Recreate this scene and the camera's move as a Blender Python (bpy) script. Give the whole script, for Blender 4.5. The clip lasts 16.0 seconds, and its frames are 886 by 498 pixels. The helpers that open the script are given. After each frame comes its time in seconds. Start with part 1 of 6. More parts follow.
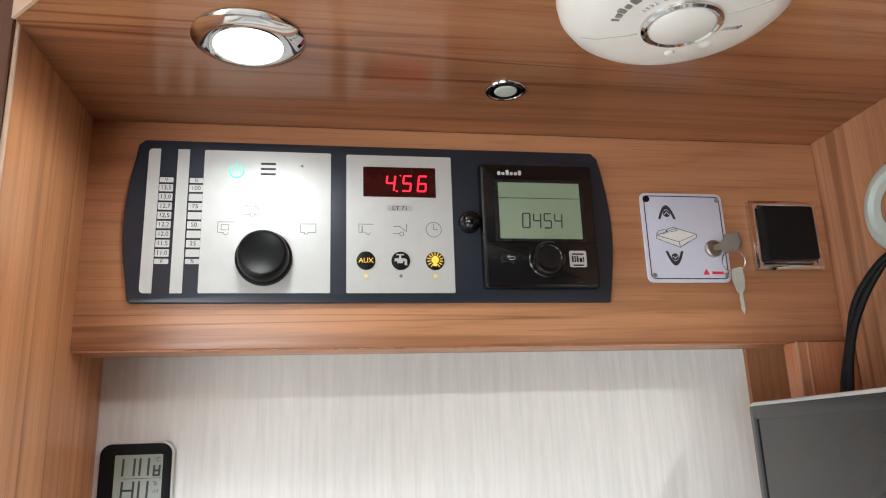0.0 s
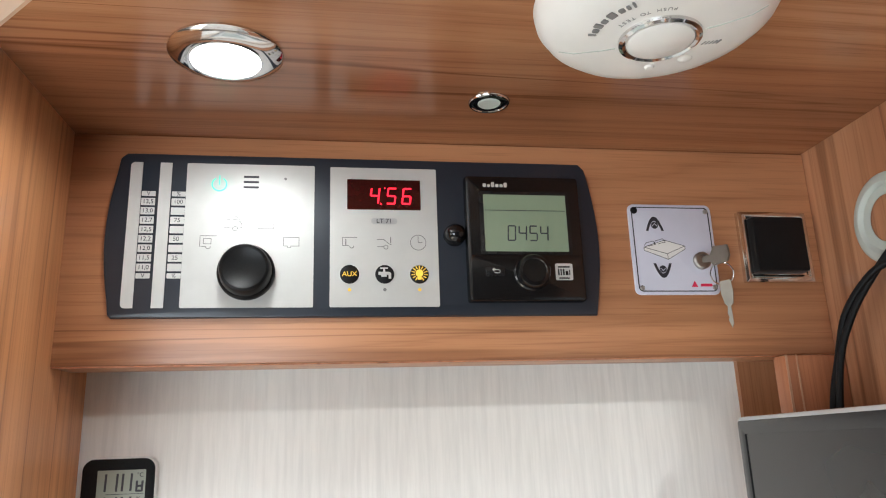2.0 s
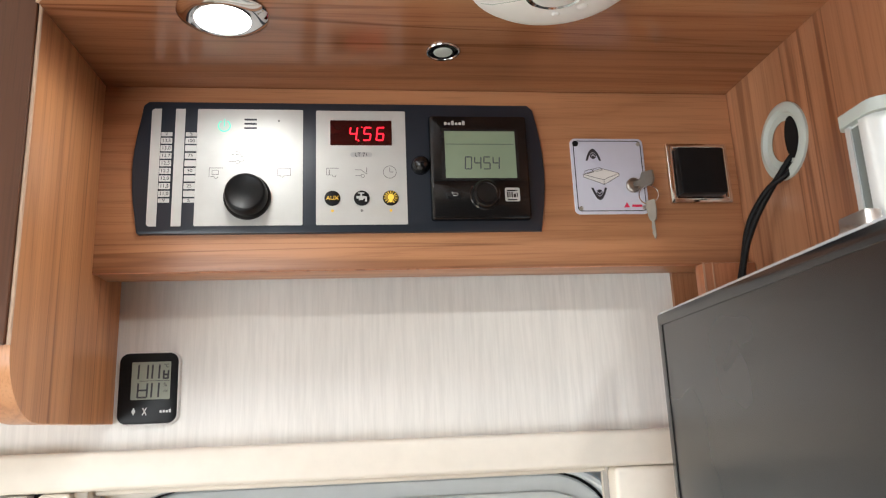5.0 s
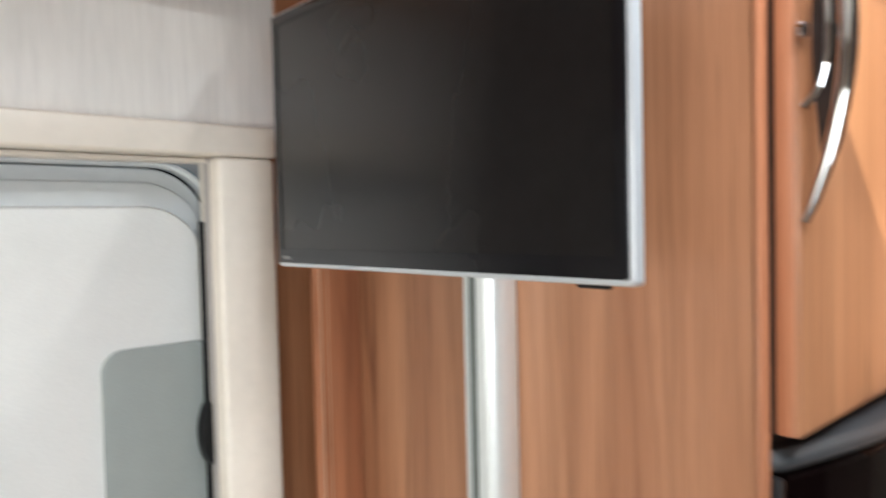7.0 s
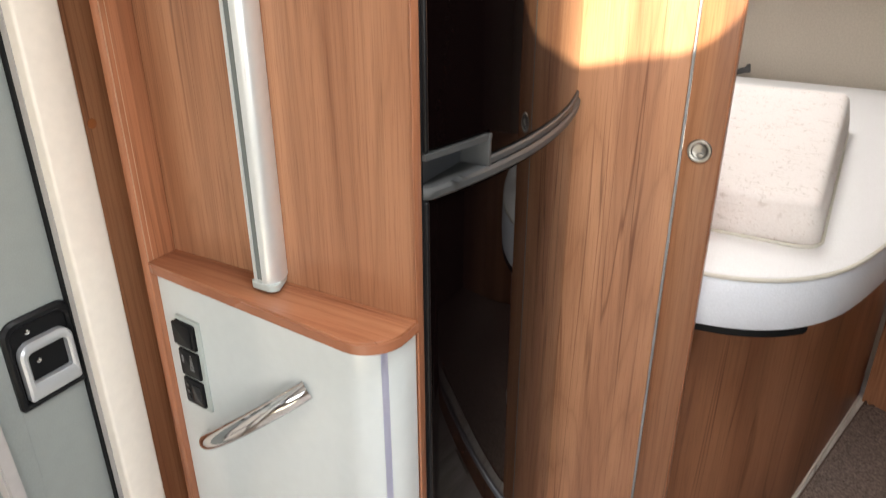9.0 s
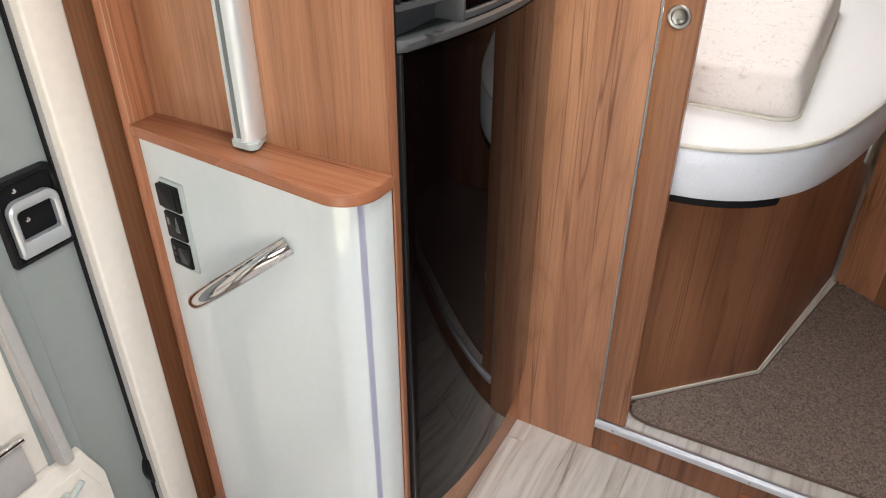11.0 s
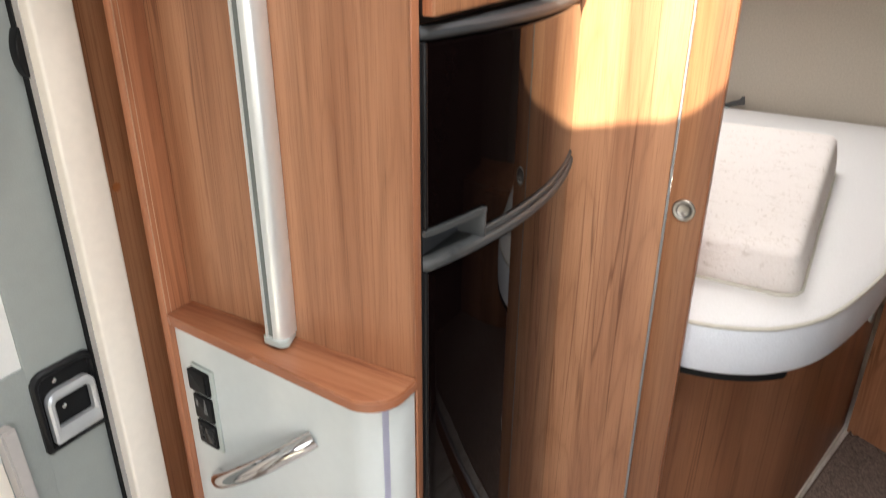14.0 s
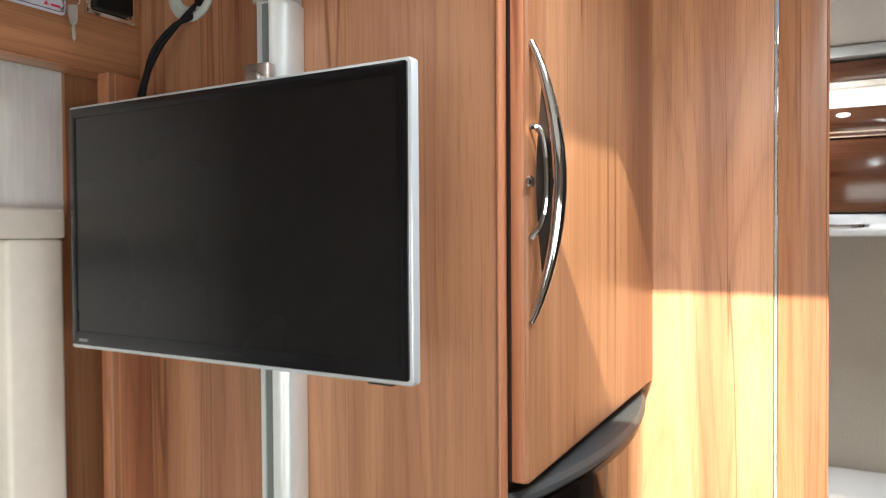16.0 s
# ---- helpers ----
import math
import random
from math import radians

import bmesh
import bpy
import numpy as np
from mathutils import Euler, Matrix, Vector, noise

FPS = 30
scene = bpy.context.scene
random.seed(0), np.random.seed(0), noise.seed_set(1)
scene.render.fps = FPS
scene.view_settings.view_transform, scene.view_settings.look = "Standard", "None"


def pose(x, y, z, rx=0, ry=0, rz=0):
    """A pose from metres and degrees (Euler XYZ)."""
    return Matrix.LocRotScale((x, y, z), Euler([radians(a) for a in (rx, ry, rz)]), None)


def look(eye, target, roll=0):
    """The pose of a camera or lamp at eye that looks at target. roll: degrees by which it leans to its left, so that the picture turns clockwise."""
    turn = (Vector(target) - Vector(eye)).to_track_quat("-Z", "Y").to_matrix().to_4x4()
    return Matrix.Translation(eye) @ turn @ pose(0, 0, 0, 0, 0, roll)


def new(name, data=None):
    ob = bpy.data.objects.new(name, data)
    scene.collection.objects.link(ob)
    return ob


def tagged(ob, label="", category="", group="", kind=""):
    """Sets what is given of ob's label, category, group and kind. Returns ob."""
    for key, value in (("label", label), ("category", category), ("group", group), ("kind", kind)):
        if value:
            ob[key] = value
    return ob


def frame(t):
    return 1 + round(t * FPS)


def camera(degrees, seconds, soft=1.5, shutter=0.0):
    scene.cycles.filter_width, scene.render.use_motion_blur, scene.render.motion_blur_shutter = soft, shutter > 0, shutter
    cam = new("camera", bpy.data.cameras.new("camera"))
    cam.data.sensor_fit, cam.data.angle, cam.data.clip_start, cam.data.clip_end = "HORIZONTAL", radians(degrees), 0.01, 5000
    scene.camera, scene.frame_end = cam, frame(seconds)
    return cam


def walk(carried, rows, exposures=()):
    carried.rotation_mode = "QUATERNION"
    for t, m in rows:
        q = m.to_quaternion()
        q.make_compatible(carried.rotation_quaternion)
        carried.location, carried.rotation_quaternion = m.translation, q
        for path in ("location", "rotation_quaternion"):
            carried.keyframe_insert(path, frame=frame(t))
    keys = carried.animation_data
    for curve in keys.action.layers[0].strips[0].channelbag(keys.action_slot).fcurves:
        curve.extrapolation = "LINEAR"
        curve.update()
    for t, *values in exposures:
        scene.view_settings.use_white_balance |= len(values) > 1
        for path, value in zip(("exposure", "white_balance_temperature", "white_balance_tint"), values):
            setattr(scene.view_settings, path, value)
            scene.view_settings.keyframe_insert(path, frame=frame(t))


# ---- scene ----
cam = camera(62.20, 16.0, soft=1.1, shutter=0.4)
PATH = [
    (0, 0.2588, 0.1681, 1.7764, 15.004, 1.891, -8.967),
    (0.5, 0.2616, 0.1664, 1.7774, 14.814, 1.907, -8.795),
    (1, 0.2660, 0.1586, 1.7799, 14.931, 1.897, -8.753),
    (1.5, 0.2741, 0.1634, 1.7800, 15.102, 1.921, -8.628),
    (2, 0.2748, 0.1681, 1.7853, 15.184, 1.913, -8.583),
    (2.5, 0.2666, 0.1736, 1.7869, 14.928, 1.916, -8.558),
    (3, 0.2684, 0.1511, 1.7826, 14.862, 1.871, -8.145),
    (3.2, 0.2775, 0.1449, 1.7817, 14.361, 1.848, -7.958),
    (5.3, 0.3182, 0.0488, 1.6972, 13.077, 2.244, -6.277),
    (5.5, 0.3238, 0.0402, 1.6907, 12.213, 2.196, -7.933),
    (6, 0.3268, 0.0365, 1.6657, 8.811, 2.124, -13.354),
    (6.5, 0.2489, 0.0666, 1.6105, 3.691, 0.711, -26.574),
    (7, 0.1962, 0.0527, 1.5927, -2.026, 1.317, -43.442),
    (7.5, 0.1455, 0.0127, 1.5672, -6.547, 1.007, -56.996),
    (8, 0.1027, -0.0555, 1.5013, -12.616, 0.887, -59.684),
    (8.5, 0.0342, -0.1193, 1.4385, -19.327, 0.578, -60.307),
    (9, -0.0096, -0.1705, 1.4451, -25.377, 0.219, -60.469),
    (9.5, -0.0323, -0.2018, 1.4275, -27.962, 0.096, -60.534),
    (10, -0.0382, -0.2070, 1.4064, -30.722, -0.037, -60.680),
    (10.2, -0.0454, -0.2095, 1.3991, -31.271, -0.017, -60.808),
    (12.3, -0.0461, -0.2312, 1.4283, -34.278, -0.172, -60.720),
    (12.5, -0.0453, -0.2194, 1.4361, -34.305, -0.249, -60.855),
    (13, -0.0450, -0.2185, 1.4693, -33.909, -0.254, -60.752),
    (13.5, -0.0399, -0.2183, 1.5205, -29.692, -0.269, -60.416),
    (14, -0.0373, -0.1934, 1.5571, -25.157, -0.261, -60.024),
    (14.5, -0.0252, -0.1573, 1.6108, -18.808, 0.007, -59.838),
    (15, -0.0086, -0.1155, 1.6542, -12.589, 0.071, -59.667),
    (15.5, 0.0225, -0.0631, 1.6823, -6.140, 0.372, -59.901),
    (16, 0.0869, 0.0070, 1.6680, -1.166, 0.374, -62.397),
]
walk(cam, [(t, pose(x, y, z, 90 + pitch, roll, yaw)) for t, x, y, z, pitch, roll, yaw in PATH],
     exposures=[(0.0, 2.98, 5950, 5), (3.2, 2.98, 5950, 5), (5.5, 2.84, 6300, 8), (6.2, 2.62, 6350, 9), (7.0, 2.50, 6050, 7), (7.6, 2.50, 6050, 6), (8.5, 2.50, 6500, 10), (9.5, 2.56, 6450, 10), (12.5, 2.54, 6350, 10), (14.0, 2.46, 6450, 10), (15.0, 2.34, 6500, 10), (15.5, 2.30, 6350, 9), (16.0, 2.36, 6150, 5)])

# ---- light ----
SUN_WAY = Vector((1.0, 0.36, -1.15))
world = bpy.data.worlds.new("sky")
scene.world = world
world.use_nodes = True
wn = world.node_tree
sky = wn.nodes.new("ShaderNodeTexSky")
sky.sky_type, sky.sun_disc = "NISHITA", False
sky.sun_elevation = math.atan2(1.15, math.hypot(1.0, 0.36))
sky.sun_rotation = math.atan2(-1.0, -0.36)
wn.links.new(sky.outputs[0], wn.nodes["Background"].inputs[0])
wn.nodes["Background"].inputs[1].default_value = 0.05

sun = new("sun", bpy.data.lights.new("sun", "SUN"))
sun.data.energy, sun.data.angle, sun.data.color = 3.4, radians(0.6), (1.0, 0.94, 0.74)
sun.matrix_world = look((0, 0, 5), Vector((0, 0, 5)) + SUN_WAY)


def window_light(name, eye, target, sx, sy, watts, colour):
    lamp = new(name, bpy.data.lights.new(name, "AREA"))
    lamp.data.shape, lamp.data.size, lamp.data.size_y = "RECTANGLE", sx, sy
    lamp.data.energy, lamp.data.color = watts, colour
    lamp.matrix_world = look(eye, target)
    return lamp


window_light("windscreen_daylight", (-2.16, -0.3, 1.35), (0, -0.3, 1.25), 1.5, 0.75, 3.1, (1.0, 0.98, 0.95))
window_light("dinette_window_daylight", (-0.75, -1.36, 1.3), (-0.75, 0, 1.2), 1.2, 0.6, 3.5, (0.97, 0.99, 1.0))
window_light("bedroom_skylight_daylight", (2.32, 0.26, 2.27), (2.32, 0.26, 0), 0.42, 0.42, 2.8, (1.0, 0.99, 0.97))
window_light("skylight_daylight", (0.48, -0.12, 2.292), (0.48, -0.12, 0), 0.34, 0.36, 1.6, (0.95, 0.98, 1.0)).data.spread = radians(130)
bulb = new("spot_bulb", bpy.data.lights.new("spot_bulb", "SPOT"))
bulb.data.spot_size, bulb.data.spot_blend, bulb.data.shadow_soft_size = radians(174), 0.35, 0.016
bulb.data.energy, bulb.data.color = 0.092, (1.0, 0.975, 0.92)
bulb.matrix_world = look((0.211, 0.588, 2.0135), (0.211, 0.588, 0))
bulb = new("ceiling_spot_bulb", bpy.data.lights.new("ceiling_spot_bulb", "AREA"))
bulb.data.shape, bulb.data.size, bulb.data.energy, bulb.data.color = "DISK", 0.042, 0.85, (1.0, 0.96, 0.90)
bulb.matrix_world = look((0.785, -0.265, 2.2295), (0.785, -0.265, 0))


# ---- materials ----
def node_material(name):
    m = bpy.data.materials.new(name)
    m.use_nodes = True
    return m, m.node_tree, m.node_tree.nodes["Principled BSDF"]


def ramp(t, stops):
    r = t.nodes.new("ShaderNodeValToRGB")
    while len(r.color_ramp.elements) < len(stops):
        r.color_ramp.elements.new(0.5)
    for e, (p, c) in zip(r.color_ramp.elements, stops):
        e.position, e.color = p, (*c, 1.0)
    return r


def noise_node(t, vector, scale, detail=4.0, rough=0.55, distortion=0.0):
    n = t.nodes.new("ShaderNodeTexNoise")
    n.inputs["Scale"].default_value, n.inputs["Detail"].default_value = scale, detail
    n.inputs["Roughness"].default_value, n.inputs["Distortion"].default_value = rough, distortion
    t.links.new(vector, n.inputs["Vector"])
    return n.outputs["Fac"]


def mapped(t, scale, offset=(0, 0, 0)):
    c, m = t.nodes.new("ShaderNodeTexCoord"), t.nodes.new("ShaderNodeMapping")
    m.inputs["Scale"].default_value, m.inputs["Location"].default_value = scale, offset
    t.links.new(c.outputs["Object"], m.inputs["Vector"])
    return m.outputs[0]


def mixed(t, kind, fac, a, b):
    m = t.nodes.new("ShaderNodeMix")
    m.data_type, m.blend_type = "RGBA", kind
    for socket, value in ((m.inputs[0], fac), (m.inputs[6], a), (m.inputs[7], b)):
        if isinstance(value, bpy.types.NodeSocket):
            t.links.new(value, socket)
        else:
            socket.default_value = value
    return m.outputs[2]


def bumped(t, shader, height, strength, distance):
    b = t.nodes.new("ShaderNodeBump")
    b.inputs["Strength"].default_value, b.inputs["Distance"].default_value = strength, distance
    t.links.new(height, b.inputs["Height"])
    t.links.new(b.outputs[0], shader.inputs["Normal"])


def plain(name, colour, rough=0.4, metal=0.0, speck=0.06, scale=60.0, coat=0.0, bump=0.0, ior=1.5, emit=None):
    m, t, s = node_material(name)
    v = mapped(t, (1, 1, 1))
    f = noise_node(t, v, scale, 5.0)
    g = noise_node(t, v, scale * 0.08, 3.0)
    dark, light = [max(0.0, c * (1 - speck)) for c in colour], [min(1.0, c * (1 + speck)) for c in colour]
    fine = ramp(t, [(0.3, dark), (0.7, light)])
    t.links.new(f, fine.inputs[0])
    broad = ramp(t, [(0.3, (1 - speck,) * 3), (0.7, (1.0, 1.0, 1.0))])
    t.links.new(g, broad.inputs[0])
    t.links.new(mixed(t, "MULTIPLY", 1.0, fine.outputs[0], broad.outputs[0]), s.inputs["Base Color"])
    rr = t.nodes.new("ShaderNodeMapRange")
    rr.inputs[3].default_value, rr.inputs[4].default_value = max(0.0, rough - 0.05), min(1.0, rough + 0.05)
    t.links.new(g, rr.inputs[0])
    t.links.new(rr.outputs[0], s.inputs["Roughness"])
    s.inputs["Metallic"].default_value, s.inputs["IOR"].default_value = metal, ior
    s.inputs["Coat Weight"].default_value, s.inputs["Coat Roughness"].default_value = coat, 0.05
    if bump:
        bumped(t, s, f, bump, 0.002)
    if emit:
        s.inputs["Emission Color"].default_value, s.inputs["Emission Strength"].default_value = (*emit[0], 1.0), emit[1]
    return m


def math_node(t, kind, a, b=None):
    m = t.nodes.new("ShaderNodeMath")
    m.operation = kind
    for socket, value in zip(m.inputs, (a, b)):
        if isinstance(value, bpy.types.NodeSocket):
            t.links.new(value, socket)
        elif value is not None:
            socket.default_value = value
    return m.outputs[0]


def ramped(t, fac, stops):
    r = ramp(t, stops)
    t.links.new(fac, r.inputs[0])
    return r.outputs[0]


def wood(name, grain, offset, light=(0.452, 0.218, 0.110), mid=(0.335, 0.143, 0.068), rough=0.33, figure=0.50, width=0.098, arch=1.0):
    """Walnut laminate in printed strips with flame figure; grain: the axis along which it runs."""
    m, t, s = node_material(name)
    g = "xyz".index(grain)

    def stretched(across, along):
        k = [across] * 3
        k[g] = along
        return mapped(t, tuple(k), offset)

    parts = t.nodes.new("ShaderNodeSeparateXYZ")
    t.links.new(mapped(t, (1, 1, 1), offset), parts.inputs[0])
    others = [parts.outputs[i] for i in range(3) if i != g]
    warp = noise_node(t, stretched(5.0, 1.6), 1.0, 2.0, 0.5)
    across = math_node(t, "ADD", math_node(t, "ADD", others[0], others[1]), math_node(t, "MULTIPLY", warp, 0.034))
    strip = math_node(t, "DIVIDE", across, width)
    number = math_node(t, "FLOOR", strip)
    white = t.nodes.new("ShaderNodeTexWhiteNoise")
    white.noise_dimensions = "1D"
    t.links.new(number, white.inputs["W"])
    chance = white.outputs["Value"]
    aside = math_node(t, "SUBTRACT", math_node(t, "SUBTRACT", strip, number), math_node(t, "ADD", math_node(t, "MULTIPLY", chance, 0.7), 0.15))
    flame = math_node(t, "MULTIPLY", math_node(t, "MULTIPLY", aside, aside), 7.5)
    run = math_node(t, "MULTIPLY", parts.outputs[g], math_node(t, "ADD", math_node(t, "MULTIPLY", chance, 1.5 * arch), 0.5 * arch))
    drift = math_node(t, "MULTIPLY", noise_node(t, stretched(14.0, 1.5), 1.0, 3.0, 0.55, 0.5), 1.7)
    rings = math_node(t, "ADD", math_node(t, "ADD", flame, run), math_node(t, "ADD", drift, math_node(t, "MULTIPLY", chance, 9.0)))
    ring_tone = ramped(t, math_node(t, "PINGPONG", rings, 0.5), [(0.0, (0.66, 0.59, 0.53)), (0.06, (0.83, 0.78, 0.74)), (0.22, (0.97, 0.96, 0.95)), (0.5, (1.04, 1.04, 1.04))])
    broad = noise_node(t, stretched(7.0, 0.5), 1.0, 3.0, 0.5, 0.3)
    c = ramped(t, broad, [(0.30, [v * 0.86 for v in mid]), (0.45, mid), (0.58, light), (0.75, [min(1.0, v * 1.06) for v in light])])
    c = mixed(t, "MULTIPLY", figure, c, ring_tone)
    streak_n = noise_node(t, stretched(46.0, 0.9), 1.0, 3.0, 0.6, 0.4)
    c = mixed(t, "MULTIPLY", 0.42, c, ramped(t, streak_n, [(0.28, (0.62, 0.55, 0.50)), (0.46, (1.0, 1.0, 1.0)), (0.75, (1.08, 1.08, 1.08))]))
    tint = t.nodes.new("ShaderNodeMapRange")
    tint.inputs[3].default_value, tint.inputs[4].default_value = 0.86, 1.08
    t.links.new(chance, tint.inputs[0])
    c = mixed(t, "MULTIPLY", 0.8, c, tint.outputs[0])
    fibre_n = noise_node(t, stretched(170.0, 3.0), 1.4, 4.0, 0.6)
    c = mixed(t, "MULTIPLY", 0.30, c, ramped(t, fibre_n, [(0.30, (0.50, 0.42, 0.38)), (0.47, (1.0, 1.0, 1.0)), (0.75, (1.12, 1.11, 1.10))]))
    vein_n = noise_node(t, stretched(21.0, 0.55), 1.0, 2.5, 0.5, 0.5)
    vein = math_node(t, "ABSOLUTE", math_node(t, "SUBTRACT", vein_n, 0.5))
    gate = ramped(t, noise_node(t, stretched(9.0, 1.3), 1.0, 1.0), [(0.44, (1.0, 1.0, 1.0)), (0.56, (0.0, 0.0, 0.0))])
    lines = ramped(t, vein, [(0.0, (0.34, 0.25, 0.20)), (0.006, (0.55, 0.46, 0.40)), (0.016, (1.0, 1.0, 1.0))])
    c = mixed(t, "MULTIPLY", 0.72, c, mixed(t, "MIX", gate, lines, (1.0, 1.0, 1.0, 1.0)))
    pore_n = noise_node(t, stretched(620.0, 16.0), 1.0, 2.0, 0.5)
    c = mixed(t, "MULTIPLY", 0.36, c, ramped(t, pore_n, [(0.33, (0.60, 0.52, 0.46)), (0.45, (1.0, 1.0, 1.0)), (1.0, (1.0, 1.0, 1.0))]))
    t.links.new(c, s.inputs["Base Color"])
    rr = t.nodes.new("ShaderNodeMapRange")
    rr.inputs[3].default_value, rr.inputs[4].default_value = rough + 0.07, rough - 0.06
    t.links.new(fibre_n, rr.inputs[0])
    t.links.new(rr.outputs[0], s.inputs["Roughness"])
    bumped(t, s, fibre_n, 0.08, 0.001)
    return m


def linen(name, colour, axis, amount=0.07):
    """Pale foil with fine streaks along an axis."""
    m, t, s = node_material(name)
    k = [260.0, 260.0, 260.0]
    k["xyz".index(axis)] = 16.0
    n = noise_node(t, mapped(t, tuple(k)), 1.0, 4.0, 0.6)
    k2 = [40.0, 40.0, 40.0]
    k2["xyz".index(axis)] = 2.0
    n2 = noise_node(t, mapped(t, tuple(k2)), 1.0, 3.0)
    r1 = ramp(t, [(0.33, [c * (1 - amount) for c in colour]), (0.62, colour)])
    r2 = ramp(t, [(0.3, (0.97, 0.97, 0.97)), (0.6, (1.0, 1.0, 1.0))])
    t.links.new(n, r1.inputs[0])
    t.links.new(n2, r2.inputs[0])
    t.links.new(mixed(t, "MULTIPLY", 1.0, r1.outputs[0], r2.outputs[0]), s.inputs["Base Color"])
    s.inputs["Roughness"].default_value = 0.42
    bumped(t, s, n, 0.12, 0.001)
    return m


def fabric(name, colour, second, scale, rough=0.9, bump=0.5, marks=None):
    m, t, s = node_material(name)
    v = mapped(t, (1, 1, 1))
    n = noise_node(t, v, scale, 6.0, 0.75)
    r = ramp(t, [(0.32, second), (0.62, colour)])
    t.links.new(n, r.inputs[0])
    out = r.outputs[0]
    if marks:
        # short printed strokes in two directions, in loose groups
        gate = ramped(t, noise_node(t, v, 17.0, 2.0), [(0.47, (1.0, 1.0, 1.0)), (0.53, (0.0, 0.0, 0.0))])
        for k, (along, across) in enumerate(((marks[0] * 0.7, marks[0] * 4.2), (marks[0] * 3.4, marks[0] * 0.9))):
            dash = noise_node(t, mapped(t, (across, along, along), (k * 3.7, k, 0)), 1.0, 1.0, 0.5, 0.3)
            tone = ramped(t, dash, [(0.60, (1.0, 1.0, 1.0)), (0.70, marks[1])])
            out = mixed(t, "MULTIPLY", 0.24, out, mixed(t, "MIX", gate, tone, (1.0, 1.0, 1.0, 1.0)))
    t.links.new(out, s.inputs["Base Color"])
    s.inputs["Roughness"].default_value = rough
    s.inputs["Specular IOR Level"].default_value = 0.2
    bumped(t, s, n, bump, 0.003)
    return m


def plank_material():
    m, t, s = node_material("pale_oak_plank")
    info = t.nodes.new("ShaderNodeObjectInfo")
    sh = t.nodes.new("ShaderNodeVectorMath")
    sh.operation, sh.inputs["Scale"].default_value = "SCALE", 17.0
    t.links.new(info.outputs["Random"], sh.inputs[0])
    ad = t.nodes.new("ShaderNodeVectorMath")
    t.links.new(mapped(t, (2.0, 26.0, 8.0)), ad.inputs[0])
    t.links.new(sh.outputs[0], ad.inputs[1])
    n = noise_node(t, ad.outputs[0], 1.3, 5.0, 0.65, 0.6)
    r = ramp(t, [(0.30, (0.33, 0.27, 0.22)), (0.39, (0.60, 0.535, 0.475)), (0.55, (0.79, 0.735, 0.675)), (0.75, (0.86, 0.82, 0.77))])
    t.links.new(n, r.inputs[0])
    k = t.nodes.new("ShaderNodeMapRange")
    k.inputs[3].default_value, k.inputs[4].default_value = 0.84, 1.05
    t.links.new(info.outputs["Random"], k.inputs[0])
    t.links.new(mixed(t, "MULTIPLY", 1.0, r.outputs[0], k.outputs[0]), s.inputs["Base Color"])
    s.inputs["Roughness"].default_value = 0.5
    bumped(t, s, n, 0.2, 0.002)
    return m


WOOD_Z = wood("walnut_upright", "z", (0.0, 0.0, 0.0))
WOOD_Z2 = wood("walnut_upright_door", "z", (3.1, 1.7, 0.4))
WOOD_Z3 = wood("walnut_upright_panel", "z", (7.3, 4.2, 1.9), light=(0.52, 0.252, 0.133), mid=(0.40, 0.178, 0.090), figure=0.44, width=0.15, arch=2.4)
# darker walnut: shade under the mattress put into the colour, riser included
WOOD_SHADED = wood("walnut_base_shaded", "z", (2.7, 5.5, 3.1), light=(0.34, 0.150, 0.074), mid=(0.25, 0.100, 0.047))
WOOD_PALE = wood("walnut_upright_pale", "z", (1.3, 6.1, 2.2), light=(0.465, 0.230, 0.124), mid=(0.36, 0.162, 0.083))
# lit copy of WOOD_PALE: the glow on the niche side panel is in the colour
WOOD_PALE_LIT = wood("walnut_upright_lit", "z", (1.3, 6.1, 2.2), light=(0.60, 0.285, 0.128), mid=(0.47, 0.205, 0.086))
WOOD_RED = wood("walnut_upright_reddish", "z", (6.2, 2.8, 0.7), light=(0.45, 0.19, 0.095), mid=(0.37, 0.145, 0.072))
WOOD_X = wood("walnut_lengthwise", "x", (0.0, 2.0, 1.0), light=(0.51, 0.250, 0.124), mid=(0.40, 0.174, 0.084))
WOOD_XC = wood("walnut_ceiling", "x", (5.0, 7.0, 3.0), rough=0.19)
WOOD_EDGE = wood("walnut_edging", "z", (9.0, 3.0, 2.0), light=(0.50, 0.22, 0.115), mid=(0.42, 0.17, 0.085))
WOOD_SHELF = wood("walnut_shelf_top", "y", (2.0, 0.0, 4.0), light=(0.47, 0.205, 0.105), mid=(0.39, 0.155, 0.078), rough=0.24)
# walnut darkened to carry the shade on the niche panel's front
WOOD_FRONT_SHADE = wood("dark_brown_front_shade", "z", (3.3, 8.1, 1.2), light=(0.15, 0.062, 0.031), mid=(0.11, 0.042, 0.020))
WARM_EDGE = plain("warm_edging_band", (0.52, 0.31, 0.20), 0.35, speck=0.05)
RED_EDGE = plain("reddish_edge_band", (0.36, 0.135, 0.066), 0.28, speck=0.08, scale=25)
PALE_EDGE = plain("pale_edging_band", (0.55, 0.38, 0.27), 0.35, speck=0.05)
WOOD_DARK = wood("walnut_gloss_locker", "y", (4.0, 9.0, 2.0), light=(0.11, 0.044, 0.022), mid=(0.08, 0.028, 0.013), rough=0.10)
WHITE_FOIL = linen("white_linen_foil", (0.84, 0.815, 0.78), "z", 0.10)
CREAM = plain("cream_plastic", (0.785, 0.717, 0.628), 0.38, speck=0.03)
